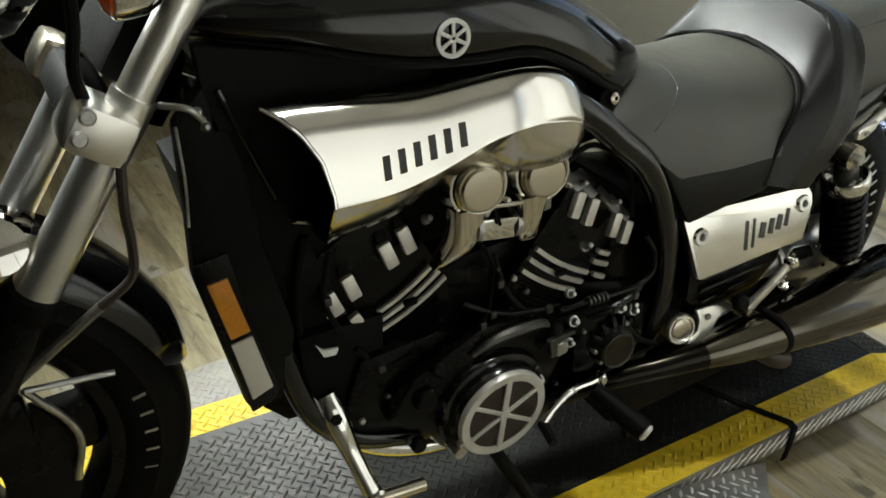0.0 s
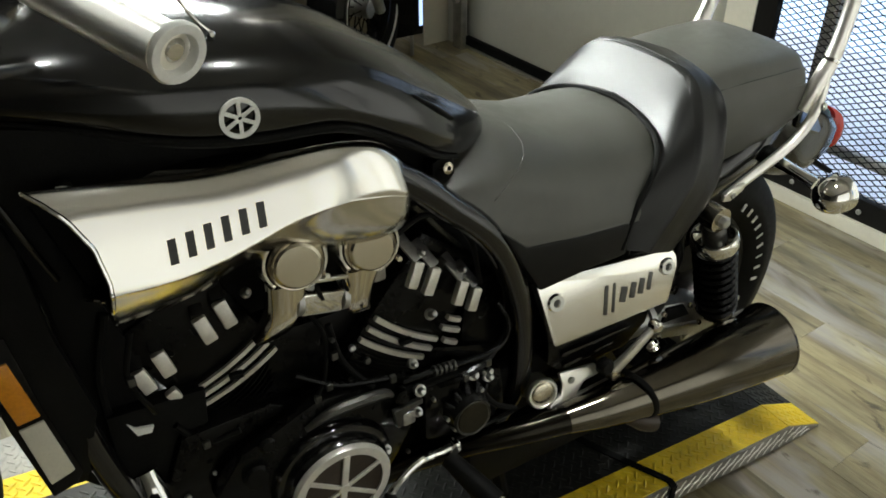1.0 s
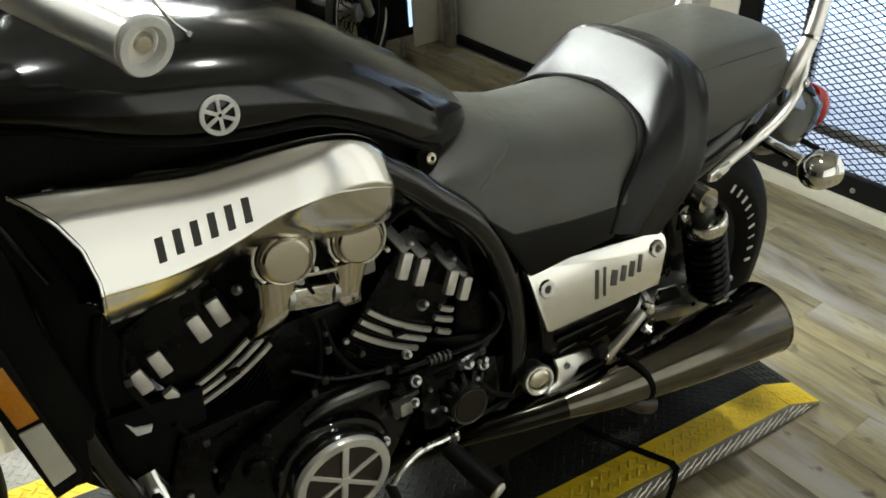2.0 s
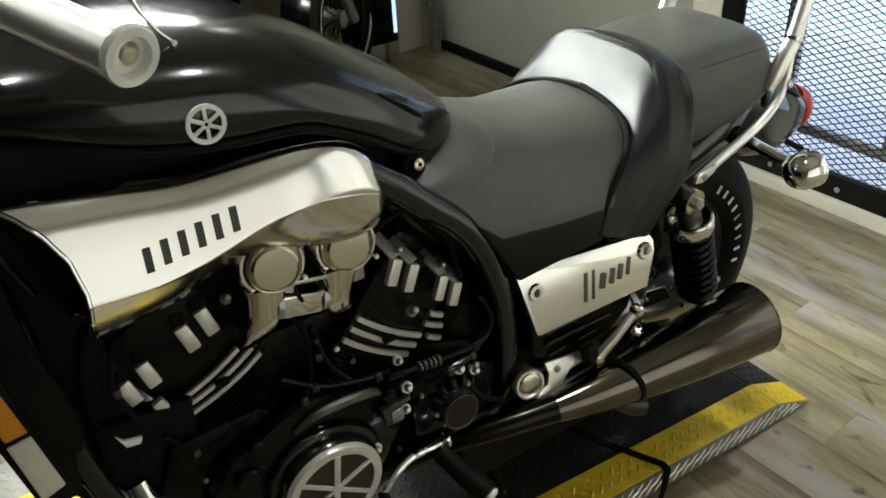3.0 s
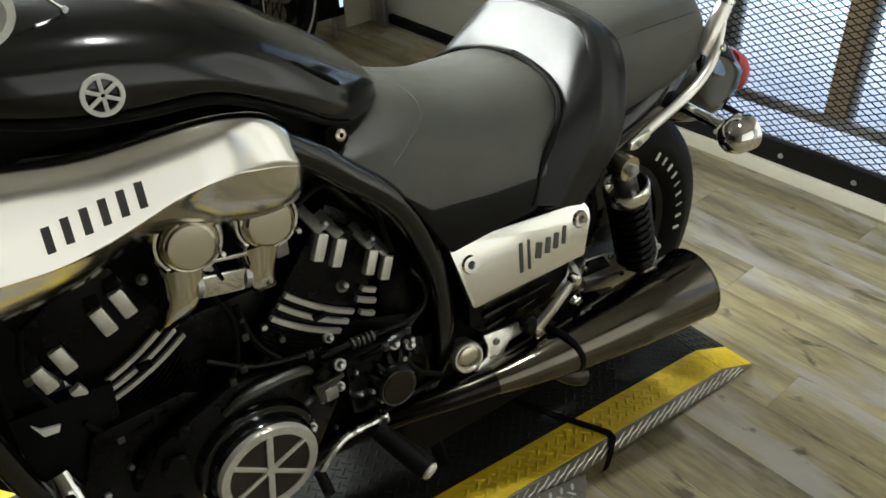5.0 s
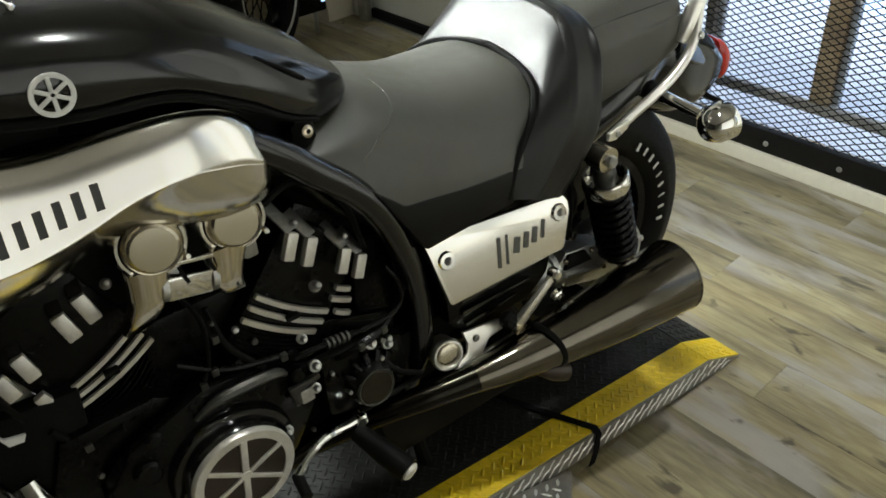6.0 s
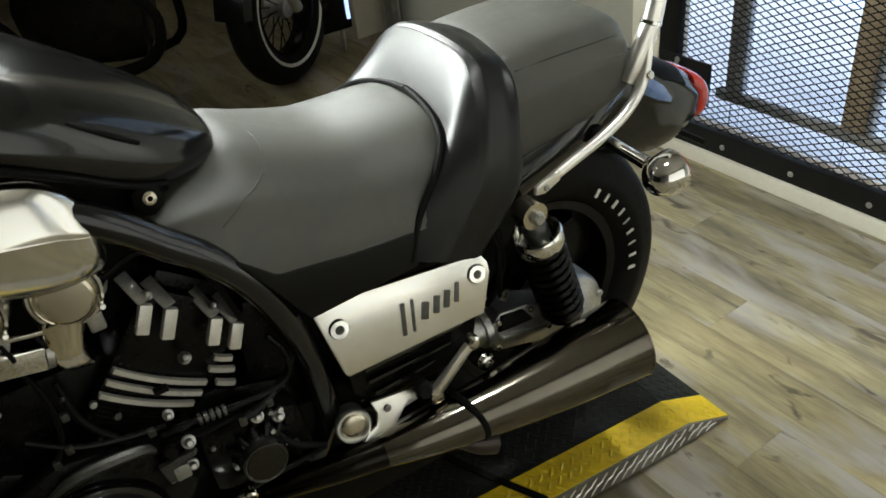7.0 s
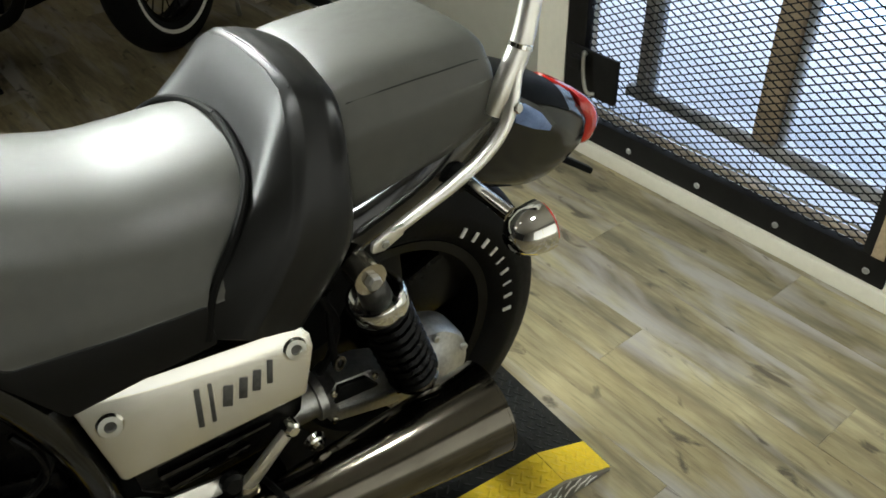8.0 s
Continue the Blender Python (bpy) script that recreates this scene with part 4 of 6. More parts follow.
# footrest hanger behind the pivot
HANG = [(0.282, 0.478), (0.360, 0.467), (0.372, 0.446), (0.332, 0.443), (0.312, 0.424), (0.392, 0.426), (0.397, 0.415), (0.273, 0.403), (0.258, 0.408), (0.251, 0.420), (0.262, 0.430), (0.281, 0.437), (0.287, 0.454)]
bm = slab(HANG, -0.004, 0.004, 0.0025)
bmesh.ops.transform(bm, matrix=Matrix.Translation((0, -0.198, 0.44)) @ pose(0, 0, 0, -17, 0, 0) @ Matrix.Translation((0, 0, -0.44)), verts=bm.verts)
hanger = part("footrest_hanger", bm, M_ALU, bike, "polished footrest hanger plate")
for x, z in ((0.304, 0.458), (0.266, 0.416)):
    part("hanger_bolt", disc((x, -0.2018 - (0.44 - z) * 0.3, z), (0, -1, 0), 0.0065, 0.005, 0.0015, 12), M_CAST, hanger)
part("rear_footpeg", tube([(0.378, -0.222, 0.464), (0.41, -0.232, 0.505), (0.447, -0.236, 0.543)], [0.013, 0.011, 0.0095], 10, 5, None, True, 0.7), M_ALU, bike, "folded polished passenger footpeg")
part("footpeg_joint", block(0.380, -0.216, 0.458, 0.026, 0.032, 0.024, 0.007, pose(0, 0, 0)), M_SATIN, bike)
part("peg_knob", disc((0.362, -0.205, 0.474), (0, -1, 0.2), 0.016, 0.022, 0.005, 18), M_BLACK, bike)
part("footpeg_tip", disc((0.447, -0.248, 0.545), (0, 1, 0), 0.011, 0.022, 0.004, 16), M_CHROME, bike)
part("muffler_nut", lathe([(0, 0.016), (0.007, 0.016), (0.009, 0.010), (0.013, 0.008), (0.015, 0.002), (0.016, 0)], (0.486, -0.205, 0.457), (0, -1, 0), 16), M_CHROME, bike)

part("battery_box", slab([(0.14, 0.70), (0.30, 0.66), (0.50, 0.655), (0.50, 0.58), (0.44, 0.50), (0.30, 0.48), (0.20, 0.42), (0.12, 0.50)], -0.115, 0.115, 0.02), M_BLACK, bike)
# swingarm, final drive, shock
bm = loft_half([(0.28, [(0, 0.47), (0.12, 0.47), (0.15, 0.45), (0.15, 0.42), (0.12, 0.40), (0, 0.40)]), (0.36, [(0, 0.465), (0.13, 0.465), (0.16, 0.45), (0.16, 0.41), (0.13, 0.39), (0, 0.39)])], 2, 3)
part("swingarm_cross", bm, M_BLACK, bike)
part("drive_shaft", tube([(0.43, -0.138, 0.468), (0.53, -0.140, 0.466)], 0.030, 24), M_CAST, bike, "grey drive shaft tube")
part("shaft_collar", lathe([(0.030, -0.007), (0.037, -0.006), (0.037, 0.006), (0.030, 0.007)], (0.522, -0.140, 0.466), (1, 0, 0), 24), M_CAST, bike)
hs = part("swingarm", slab([(0.526, 0.428), (0.526, 0.488), (0.545, 0.505), (0.600, 0.496), (0.655, 0.470), (0.70, 0.43), (0.70, 0.385), (0.62, 0.400)], -0.172, -0.115, 0.010), M_CAST, bike, "grey cast swingarm housing")
part("housing_web", bar((0.540, -0.174, 0.455), (0.645, -0.174, 0.425), 0.010, 0.010, 0.003), M_CAST, hs)
part("housing_cover", slab([(0.535, 0.470), (0.545, 0.500), (0.590, 0.492), (0.610, 0.462)], -0.178, -0.168, 0.004), M_MATT, hs)
for x, z in ((0.532, 0.440), (0.536, 0.492), (0.604, 0.486), (0.64, 0.43)):
    part("housing_bolt", disc((x, -0.174, z), (0, -1, 0.2), 0.0055, 0.008, 0.002, 8), M_SATIN, hs)
part("inner_mudguard", slab([(0.45, 0.73), (0.62, 0.755), (0.68, 0.74), (0.64, 0.62), (0.57, 0.52), (0.45, 0.49)], -0.108, -0.092, 0.004), M_MATT, bike, "black inner mudguard")
for pts in ([(0.545, -0.165, 0.665), (0.560, -0.170, 0.610), (0.545, -0.165, 0.555), (0.530, -0.155, 0.52)], [(0.56, -0.16, 0.66), (0.548, -0.172, 0.60), (0.552, -0.165, 0.53)]):
    part("breather_hose", tube(pts, 0.0055, 8), M_MATT, bike)
part("hose_ring", lathe([(0.007, -0.002), (0.011, -0.002), (0.011, 0.002), (0.007, 0.002), (0.007, -0.002)], (0.552, -0.178, 0.545), (0.3, -1, 0.1), 16), M_SATIN, bike)
part("swingarm", tube([(0.33, 0.145, 0.435), (0.45, 0.15, 0.45), (0.58, 0.14, 0.44), (0.705, 0.13, 0.40)], 0.03, 12), M_CAST, bike)
fd = part("final_drive", lathe([(0, 0.075), (0.035, 0.073), (0.05, 0.062), (0.078, 0.052), (0.084, 0.040), (0.084, 0.0), (0.06, -0.03)], RA + Vector((0.01, -0.09, 0.0)), (0, -1, 0), 32), M_CAST, bike, "grey final drive housing")
for a in range(6):
    p = RA + Vector((0.01 + 0.072 * math.cos(a * 1.047 + 0.3), -0.144, 0.072 * math.sin(a * 1.047 + 0.3)))
    part("housing_bolt", disc(p, (0, -1, 0), 0.007, 0.008, 0.002, 8), M_CAST, fd)


def shock(y):
    t, b = Vector((0.598, y, 0.693)), Vector((0.667, y, 0.448))
    d = (b - t).normalized()
    L = (b - t).length
    body = part("shock_absorber", tube([t, b], 0.017, 14), M_CAST, bike, "black coil-over shock with a chrome collar")
    bm = bmesh.new()
    e1 = Vector((0, 1, 0))
    e2 = d.cross(e1)
    turns, n = 9, 9 * 14
    path = []
    for i in range(n + 1):
        a = 2 * math.pi * turns * i / n
        rr = 0.0335
        path.append(t + d * (L * (0.26 + 0.64 * i / n)) + (e1 * math.cos(a) + e2 * math.sin(a)) * rr)
    rings = []
    for i, p in enumerate(path):
        q = (path[min(i + 1, n)] - path[max(i - 1, 0)]).normalized()
        c = t + d * ((p - t).dot(d))
        r1 = (p - c).normalized()
        r2 = q.cross(r1)
        rings.append([p + (r1 * math.cos(w) + r2 * math.sin(w)) * 0.0072 for w in (0, 1.047, 2.094, 3.1416, 4.189, 5.236)])
    part("coil_spring", skin(bm, rings), M_BLACK, body, "black coil spring")
    part("inner_sleeve", lathe([(0.024, 0.25 * L), (0.027, 0.3 * L), (0.027, 0.88 * L), (0.02, 0.92 * L)], t, d, 20), M_MATT, body)
    part("collar", lathe([(0.020, 0.25 * L), (0.035, 0.24 * L), (0.036, 0.165 * L), (0.040, 0.165 * L), (0.042, 0.18 * L), (0.0425, 0.250 * L), (0.040, 0.275 * L), (0.02, 0.275 * L)], t, d, 28), M_CHROME, body, "chrome preload collar")
    part("reservoir", lathe([(0, 0.07 * L), (0.014, 0.07 * L), (0.018, 0.09 * L), (0.021, 0.125 * L), (0.022, 0.21 * L), (0.018, 0.24 * L)], t, d, 24), M_DKCAST, body)
    part("lower_cup", lathe([(0.018, 0.90 * L), (0.034, 0.90 * L), (0.036, 0.93 * L), (0.024, 0.97 * L), (0.014, 0.99 * L)], t, d, 24), M_CHROME, body)
    for p, r in ((t, 0.023), (b, 0.017)):
        part("eye", lathe([(0.006, -0.018), (r, -0.017), (r, 0.017), (0.006, 0.018)], p, (0, 1, 0), 20), M_SATIN, body)
        part("eye_bolt", disc(p + Vector((0, -0.030, 0)), (0, 1, 0), 0.0115, 0.014, 0.003, 6), M_CAST, body)


shock(-0.193)
shock(0.193)

# silencers
for s in (-1, 1):
    ax = [(0.275, 0.223 * s, 0.401), (0.36, 0.236 * s, 0.402), (0.481, 0.248 * s, 0.402), (0.61, 0.259 * s, 0.404), (0.742, 0.267 * s, 0.407)]
    sil = part("silencer", tube(ax, [0.0265, 0.0385, 0.052, 0.064, 0.0735], 36, 6, None, False), M_SMOKE, bike, "smoked chrome silencer cut off square", 50)
    part("silencer_inner", tube([(0.45, 0.241 * s, 0.402), (0.60, 0.258 * s, 0.404), (0.740, 0.267 * s, 0.407)], [0.044, 0.059, 0.0705], 32, 4), M_MATT, sil)
    d = (Vector(ax[-1]) - Vector(ax[-2])).normalized()
    part("silencer_lip", lathe([(0.069, -0.004), (0.0738, -0.004), (0.0742, 0.0), (0.069, 0.001)], ax[-1], d, 36), M_SMOKE, sil)
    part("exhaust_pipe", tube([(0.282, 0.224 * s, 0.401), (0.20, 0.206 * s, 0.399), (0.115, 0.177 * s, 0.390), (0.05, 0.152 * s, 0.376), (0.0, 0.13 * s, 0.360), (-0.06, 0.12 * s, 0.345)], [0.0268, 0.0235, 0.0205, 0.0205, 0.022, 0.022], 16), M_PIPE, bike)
    part("header_pipe", tube([(-0.055, 0.12 * s, 0.346), (-0.15, 0.112 * s, 0.346), (-0.25, 0.108 * s, 0.368), (-0.33, 0.10 * s, 0.415), (-0.36, 0.09 * s, 0.47)], 0.020, 16), M_CHROME, bike, "polished exhaust header")
part("silencer_band", tube([(0.40, -0.205, 0.452), (0.412, -0.262, 0.450), (0.424, -0.288, 0.420), (0.428, -0.287, 0.385), (0.42, -0.262, 0.360)], 0.0055, 8, 6, None, True, 0.5), M_MATT, bike, "black strap over the silencer")
part("stand_tang", tube([(0.395, -0.255, 0.372), (0.425, -0.264, 0.352), (0.450, -0.268, 0.340)], [0.014, 0.018, 0.019], 12), M_BROWN, bike, "dark bronze stand tang")


# wheels
def wheel(name, at, R, half, bead, spokes, label, letters, broad, ink, phase=0.35):
    prof = [(bead, -half * 0.62), (bead + 0.02, -half * 0.86), (bead + 0.05, -half), (R - 0.055, -half * 0.97), (R - 0.022, -half * 0.80), (R - 0.006, -half * 0.48), (R, -half * 0.15), (R, half * 0.15), (R - 0.006, half * 0.48), (R - 0.022, half * 0.80), (R - 0.055, half * 0.97), (bead + 0.05, half), (bead + 0.02, half * 0.86), (bead, half * 0.62)]
    w = part(name, lathe([tuple(q) for q in spline(prof, 3)], at, (0, 1, 0), 72), M_RUBBER, bike, label, 50)
    rim = part("rim", lathe([(bead + 0.008, -half * 0.66), (bead + 0.006, -half * 0.74), (bead - 0.012, -half * 0.70), (bead - 0.022, -half * 0.4), (bead - 0.03, 0), (bead - 0.022, half * 0.4), (bead - 0.012, half * 0.70), (bead + 0.006, half * 0.74), (bead + 0.008, half * 0.66)], at, (0, 1, 0), 64), M_BLACK, w, "satin black rim")
    part("hub", lathe([(0, -0.055), (0.035, -0.055), (0.045, -0.045), (0.045, 0.045), (0.035, 0.055), (0, 0.055)], at, (0, 1, 0), 28), M_BLACK, w)
    for k in range(spokes):
        a = 2 * math.pi * k / spokes + phase
        d = Vector((math.cos(a), 0, math.sin(a)))
        part("spoke", bar(at + d * 0.035, at + d * (bead - 0.015), broad, 0.034, 0.008), M_BLACK, rim)
    a0, a1, rl, rows = letters
    n = len(rows)
    for k, wd in enumerate(rows):
        a = radians(a0 + (a1 - a0) * k / (n - 1))
        d = Vector((math.cos(a), 0, math.sin(a)))
        p = at + d * rl + Vector((0, -half - 0.0004, 0))
        part("tyre_mark", bar(p - d * 0.009, p + d * 0.009, wd * 0.5, 0.002, 0.0006), ink, w)
    return w


MARKS = (0.016, 0.014, 0.016, 0.012, 0.007, 0.012, 0.007, 0.012, 0.014)
wheel("rear_wheel", RA, 0.318, 0.078, 0.193, 5, "rear wheel with a wide raised-white-letter tyre", (54, -7, 0.228, MARKS), 0.115, M_WHITE)
fw = wheel("front_wheel", FA, 0.334, 0.056, 0.230, 5, "front wheel with a raised-white-letter tyre", (8, -20, 0.268, tuple(0.6 * q for q in MARKS[:5])), 0.085, M_CAST, -0.05)
part("brake_disc", lathe([(0.085, -0.0025), (0.176, -0.0025), (0.176, 0.0025), (0.085, 0.0025), (0.085, -0.0025)], FA + Vector((0, -0.07, 0)), (0, 1, 0), 48), M_BLACK, fw, "dark steel brake disc")
part("rear_brake_disc", lathe([(0.05, -0.003), (0.178, -0.003), (0.178, 0.003), (0.05, 0.003), (0.05, -0.003)], RA + Vector((0, 0.05, 0)), (0, 1, 0), 40), M_BLACK, bike, "dark rear brake disc")
part("rear_hub_cover", disc(RA + Vector((0, -0.09, 0)), (0, 1, 0), 0.05, 0.03), M_CAST, bike)
cal = part("brake_caliper", block(-0.79, -0.088, 0.70, 0.10, 0.05, 0.07, 0.014, None), M_BLACK, bike, "black front brake caliper")
part("banjo_bolt", disc((-0.80, -0.118, 0.735), (0, -1, 0), 0.010, 0.012, 0.003, 12), M_SATIN, cal)

# front fender over the wheel
bm = bmesh.new()
rings = []
for i in range(33):
    a = radians(5 + 137 * i / 32)
    d = Vector((math.cos(a), 0, math.sin(a)))
    ring = []
    for y, r in ((-0.076, 0.318), (-0.072, 0.342), (-0.055, 0.358), (0, 0.366), (0.055, 0.358), (0.072, 0.342), (0.076, 0.318), (0.072, 0.318), (0.067, 0.339), (0.05, 0.353), (0, 0.361), (-0.05, 0.353), (-0.067, 0.339), (-0.072, 0.318)):
        e = math.sqrt(min(1.0, (i + 0.15) / 4.0))
        ring.append(FA + d * (0.300 + (r - 0.300) * (0.55 + 0.45 * e)) + Vector((0, y * e, 0)))
    rings.append(ring)
part("front_fender", skin(bm, rings), M_PAINT, bike, "gloss black front fender", 40)

# fork
FT, FB = Vector((-0.433, 0, 1.18)), Vector((-0.893, 0, 0.597))
fd_ = (FB - FT).normalized()
for s in (-1, 1):
    o = Vector((0, 0.105 * s, 0))
    leg = part("fork_leg", tube([FT + fd_ * 0.16 + o, FT + fd_ * 0.44 + o], 0.0245, 24), M_FORK, bike, "satin metal fork leg")
    part("slider", lathe([(0, 0.43), (0.026, 0.43), (0.029, 0.45), (0.029, 0.62), (0.027, 0.70), (0.032, 0.72), (0.032, 0.76), (0, 0.77)], FT + o, fd_, 22), M_BLACK, leg)
    part("dust_seal", lathe([(0.0245, 0.405), (0.029, 0.41), (0.031, 0.43), (0.026, 0.44)], FT + o, fd_, 22), M_MATT, leg)
    part("fork_cover", lathe([(0.0205, 0.19), (0.0205, -0.05), (0.018, -0.06), (0, -0.06)], FT + o, fd_, 22), M_FORK, leg)
cl = FT + fd_ * 0.195 + Vector((-0.024, 0, 0.006))
nrm = Vector((fd_.z, 0, -fd_.x))
mt = Matrix(((nrm.x, 0, fd_.x, cl.x), (0, 1, 0, 0), (nrm.z, 0, fd_.z, cl.z), (0, 0, 0, 1)))
part("clamp_bridge", block(0, 0.01, 0, 0.05, 0.14, 0.045, 0.010, mt), M_MATT, bike)
part("far_clamp", block(0, 0.115, 0, 0.066, 0.07, 0.056, 0.014, mt), M_SATIN, bike)
clamp = part("triple_clamp", block(0, -0.107, 0, 0.066, 0.082, 0.056, 0.014, mt), M_ALU, bike, "satin alloy triple clamp")
for bx, bz in ((-0.586, 1.060), (-0.599, 1.040)):
    part("clamp_bolt", disc((bx, -0.148, bz), (0, -1, 0.1), 0.0085, 0.007, 0.002, 12), M_CAST, clamp)
part("upper_clamp", block(0, 0, 0, 0.055, 0.26, 0.03, 0.010, Matrix.Translation(fd_ * -0.205) @ mt), M_BLACK, bike)
part("control_cable", tube([(-0.568, -0.14, 1.20), (-0.573, -0.14, 1.15), (-0.585, -0.135, 1.10), (-0.580, -0.11, 1.05)], 0.0065, 10), M_MATT, bike, "black control cable")
part("fork_shroud", bar(FT + fd_ * 0.165 + Vector((0, 0.012, 0)), FT + fd_ * -0.02 + Vector((0, 0.012, 0)), 0.065, 0.17, 0.012), M_MATT, bike, "black shroud between the fork legs")
part("steering_stem", tube([(-0.40, 0, 1.14), (-0.52, 0, 0.99)], 0.03, 16), M_BLACK, bike)

# headlight and front turn signal
hl = part("headlight", lathe([(0, 0.13), (0.05, 0.12), (0.085, 0.08), (0.098, 0.02), (0.100, 0), (0.090, -0.006)], (-0.700, 0, 1.195), (1, 0, 0), 36), M_CHROME, bike, "round chrome headlight")
part("glass", lathe([(0.092, -0.003), (0.075, -0.014), (0.04, -0.022), (0, -0.025)], (-0.700, 0, 1.195), (1, 0, 0), 36), M_CLEAR, hl)
fts = turn_signal((-0.536, -0.20, 1.190), (-1, 0, 0.05), M_ORANGE, 0.8)
part("stalk", tube([(-0.50, -0.10, 1.15), (-0.515, -0.165, 1.180)], 0.010, 10), M_MATT, fts)
part("meter_cup", lathe([(0, 0.06), (0.03, 0.055), (0.045, 0.03), (0.048, 0.0), (0.05, -0.004), (0.044, -0.008), (0, -0.008)], (-0.50, -0.07, 1.24), (0.4, 0, -1), 28), M_BLACK, bike)

# handlebar with grip, bar end and lever
BARS = [(-0.44, -0.03, 1.23), (-0.44, -0.10, 1.27), (-0.415, -0.20, 1.29), (-0.36, -0.33, 1.262), (-0.312, -0.434, 1.240)]
hb = part("handlebar", tube(BARS, 0.0125, 14), M_CHROME, bike, "chrome handlebar")
part("grip", tube([(-0.368, -0.318, 1.266), (-0.311, -0.435, 1.239)], 0.0190, 24), M_ALU, hb, "satin metal grip")
part("grip_flange", lathe([(0.0135, 0.003), (0.0150, 0.0), (0.0210, 0.0), (0.0225, 0.003), (0.0220, 0.007), (0.0135, 0.008), (0.0135, 0.003)], (-0.305, -0.439, 1.236), (-0.30, 0.93, 0.2), 36), M_WHITE, hb, "white grip collar")
part("bar_end", lathe([(0, 0.004), (0.006, 0.0045), (0.0095, 0.0075), (0.0102, 0.016)], (-0.305, -0.439, 1.236), (-0.30, 0.93, 0.2), 24), M_SCOOP, hb)
part("bar_recess", disc((-0.3105, -0.4220, 1.2397), (-0.30, 0.93, 0.2), 0.0150, 0.012, 0.001, 24), M_MATT, hb)
part("key_chain", tube([(-0.236, -0.134, 1.215), (-0.2251, -0.130, 1.181), (-0.212, -0.13, 1.158), (-0.200, -0.13, 1.144)], 0.0022, 8), M_CHROME, bike, "short bright chain over the tank")
part("chain_bead", disc((-0.199, -0.134, 1.142), (0, 1, 0), 0.0042, 0.008, 0.002, 12), M_CHROME, bike)
part("switch_block", block(-0.40, -0.235, 1.285, 0.05, 0.055, 0.045, 0.010, None), M_BLACK, hb)
part("handlebar_far", mirrored(tube(BARS, 0.0125, 14)), M_CHROME, bike)
part("far_grip", mirrored(tube([(-0.36, -0.33, 1.262), (-0.318, -0.42, 1.243)], 0.017, 16)), M_MATT, bike)

part("horn_cover", lathe([(0, 0.004), (0.016, 0.003), (0.019, 0), (0.019, -0.006)], (-0.450, -0.060, 1.083), (0.1, -1, 0.3), 8), M_CAST, bike, "small grey cover plate")
part("cover_stud", disc((-0.457, -0.066, 1.068), (0, -1, 0.3), 0.006, 0.006, 0.002, 12), M_WHITE, bike)
# hoses
part("brake_hose", tube([(-0.565, -0.135, 1.01), (-0.577, -0.142, 0.95), (-0.580, -0.142, 0.907), (-0.590, -0.142, 0.866), (-0.629, -0.138, 0.839), (-0.695, -0.125, 0.792), (-0.745, -0.115, 0.757)], 0.0055, 8), M_HOSE, bike, "brown-black brake hose")
part("hose_end", tube([(-0.629, -0.138, 0.839), (-0.695, -0.125, 0.792), (-0.745, -0.115, 0.757)], 0.0062, 8), M_CAST, bike)
part("fender_stay", tube([(-0.735, -0.10, 0.735), (-0.638, -0.095, 0.712)], 0.004, 8), M_CAST, bike)
part("fender_stay", tube([(-0.735, -0.10, 0.735), (-0.70, -0.09, 0.64), (-0.72, -0.085, 0.56)], 0.005, 8), M_CAST, bike)
part("scoop_bolt", lathe([(0, 0.010), (0.008, 0.008), (0.012, 0.002), (0.013, -0.01)], (-0.380, -0.148, 1.016), (0, -0.5, 0.85), 14), M_CHROME, bike)
part("far_horn", lathe([(0, 0.05), (0.03, 0.042), (0.048, 0.02), (0.05, 0.0), (0.04, -0.01), (0, -0.012)], (-0.708, -0.070, 0.905), (0.1, -1, 0.6), 24), M_CHROME, bike, "chrome horn cover behind the fork")

# radiator and its side cover
rad_top, rad_bot = Vector((-0.472, 0, 0.90)), Vector((-0.442, 0, 0.60))
part("radiator", bar(rad_top, rad_bot, 0.045, 0.24, 0.006), M_MATT, bike, "black radiator core")
part("radiator_cover", slab([(-0.507, 1.02), (-0.465, 1.06), (-0.440, 0.95), (-0.435, 0.83), (-0.415, 0.70), (-0.45, 0.595), (-0.497, 0.603), (-0.525, 0.83), (-0.518, 0.895)], -0.130, -0.105, 0.008), M_MATT, bike, "black radiator cover")
part("reflector_housing", slab([(-0.523, 0.850), (-0.481, 0.853), (-0.470, 0.740), (-0.452, 0.622), (-0.462, 0.606), (-0.494, 0.598), (-0.511, 0.722)], -0.135, -0.129, 0.003), M_BLACK, bike, "black housing of the side reflectors")
part("cover_edge", tube([(-0.505, -0.131, 1.02), (-0.508, -0.131, 0.96), (-0.516, -0.131, 0.90)], 0.0018, 8), M_CAST, bike, "bare metal edge of the radiator cover")
for bx, bz in ((-0.480, 1.030), (-0.474, 1.012)):
    part("cover_stud", lathe([(0, 0.012), (0.003, 0.011), (0.004, 0.006), (0.006, 0.004), (0.006, 0)], (bx, -0.129, bz), (0, -1, 0.3), 10), M_CAST, bike)
part("cover_clip", tube([(-0.515, -0.125, 1.045), (-0.490, -0.140, 1.040), (-0.476, -0.136, 1.022)], 0.004, 8), M_CAST, bike)
part("cover_strut", tube([(-0.455, -0.132, 1.05), (-0.435, -0.134, 0.98), (-0.412, -0.132, 0.905)], 0.004, 8), M_PAINT, bike)
part("side_reflector", slab([(-0.514, 0.819), (-0.488, 0.821), (-0.4745, 0.733), (-0.501, 0.730)], -0.138, -0.129, 0.002), M_AMBER, bike, "amber side reflector")
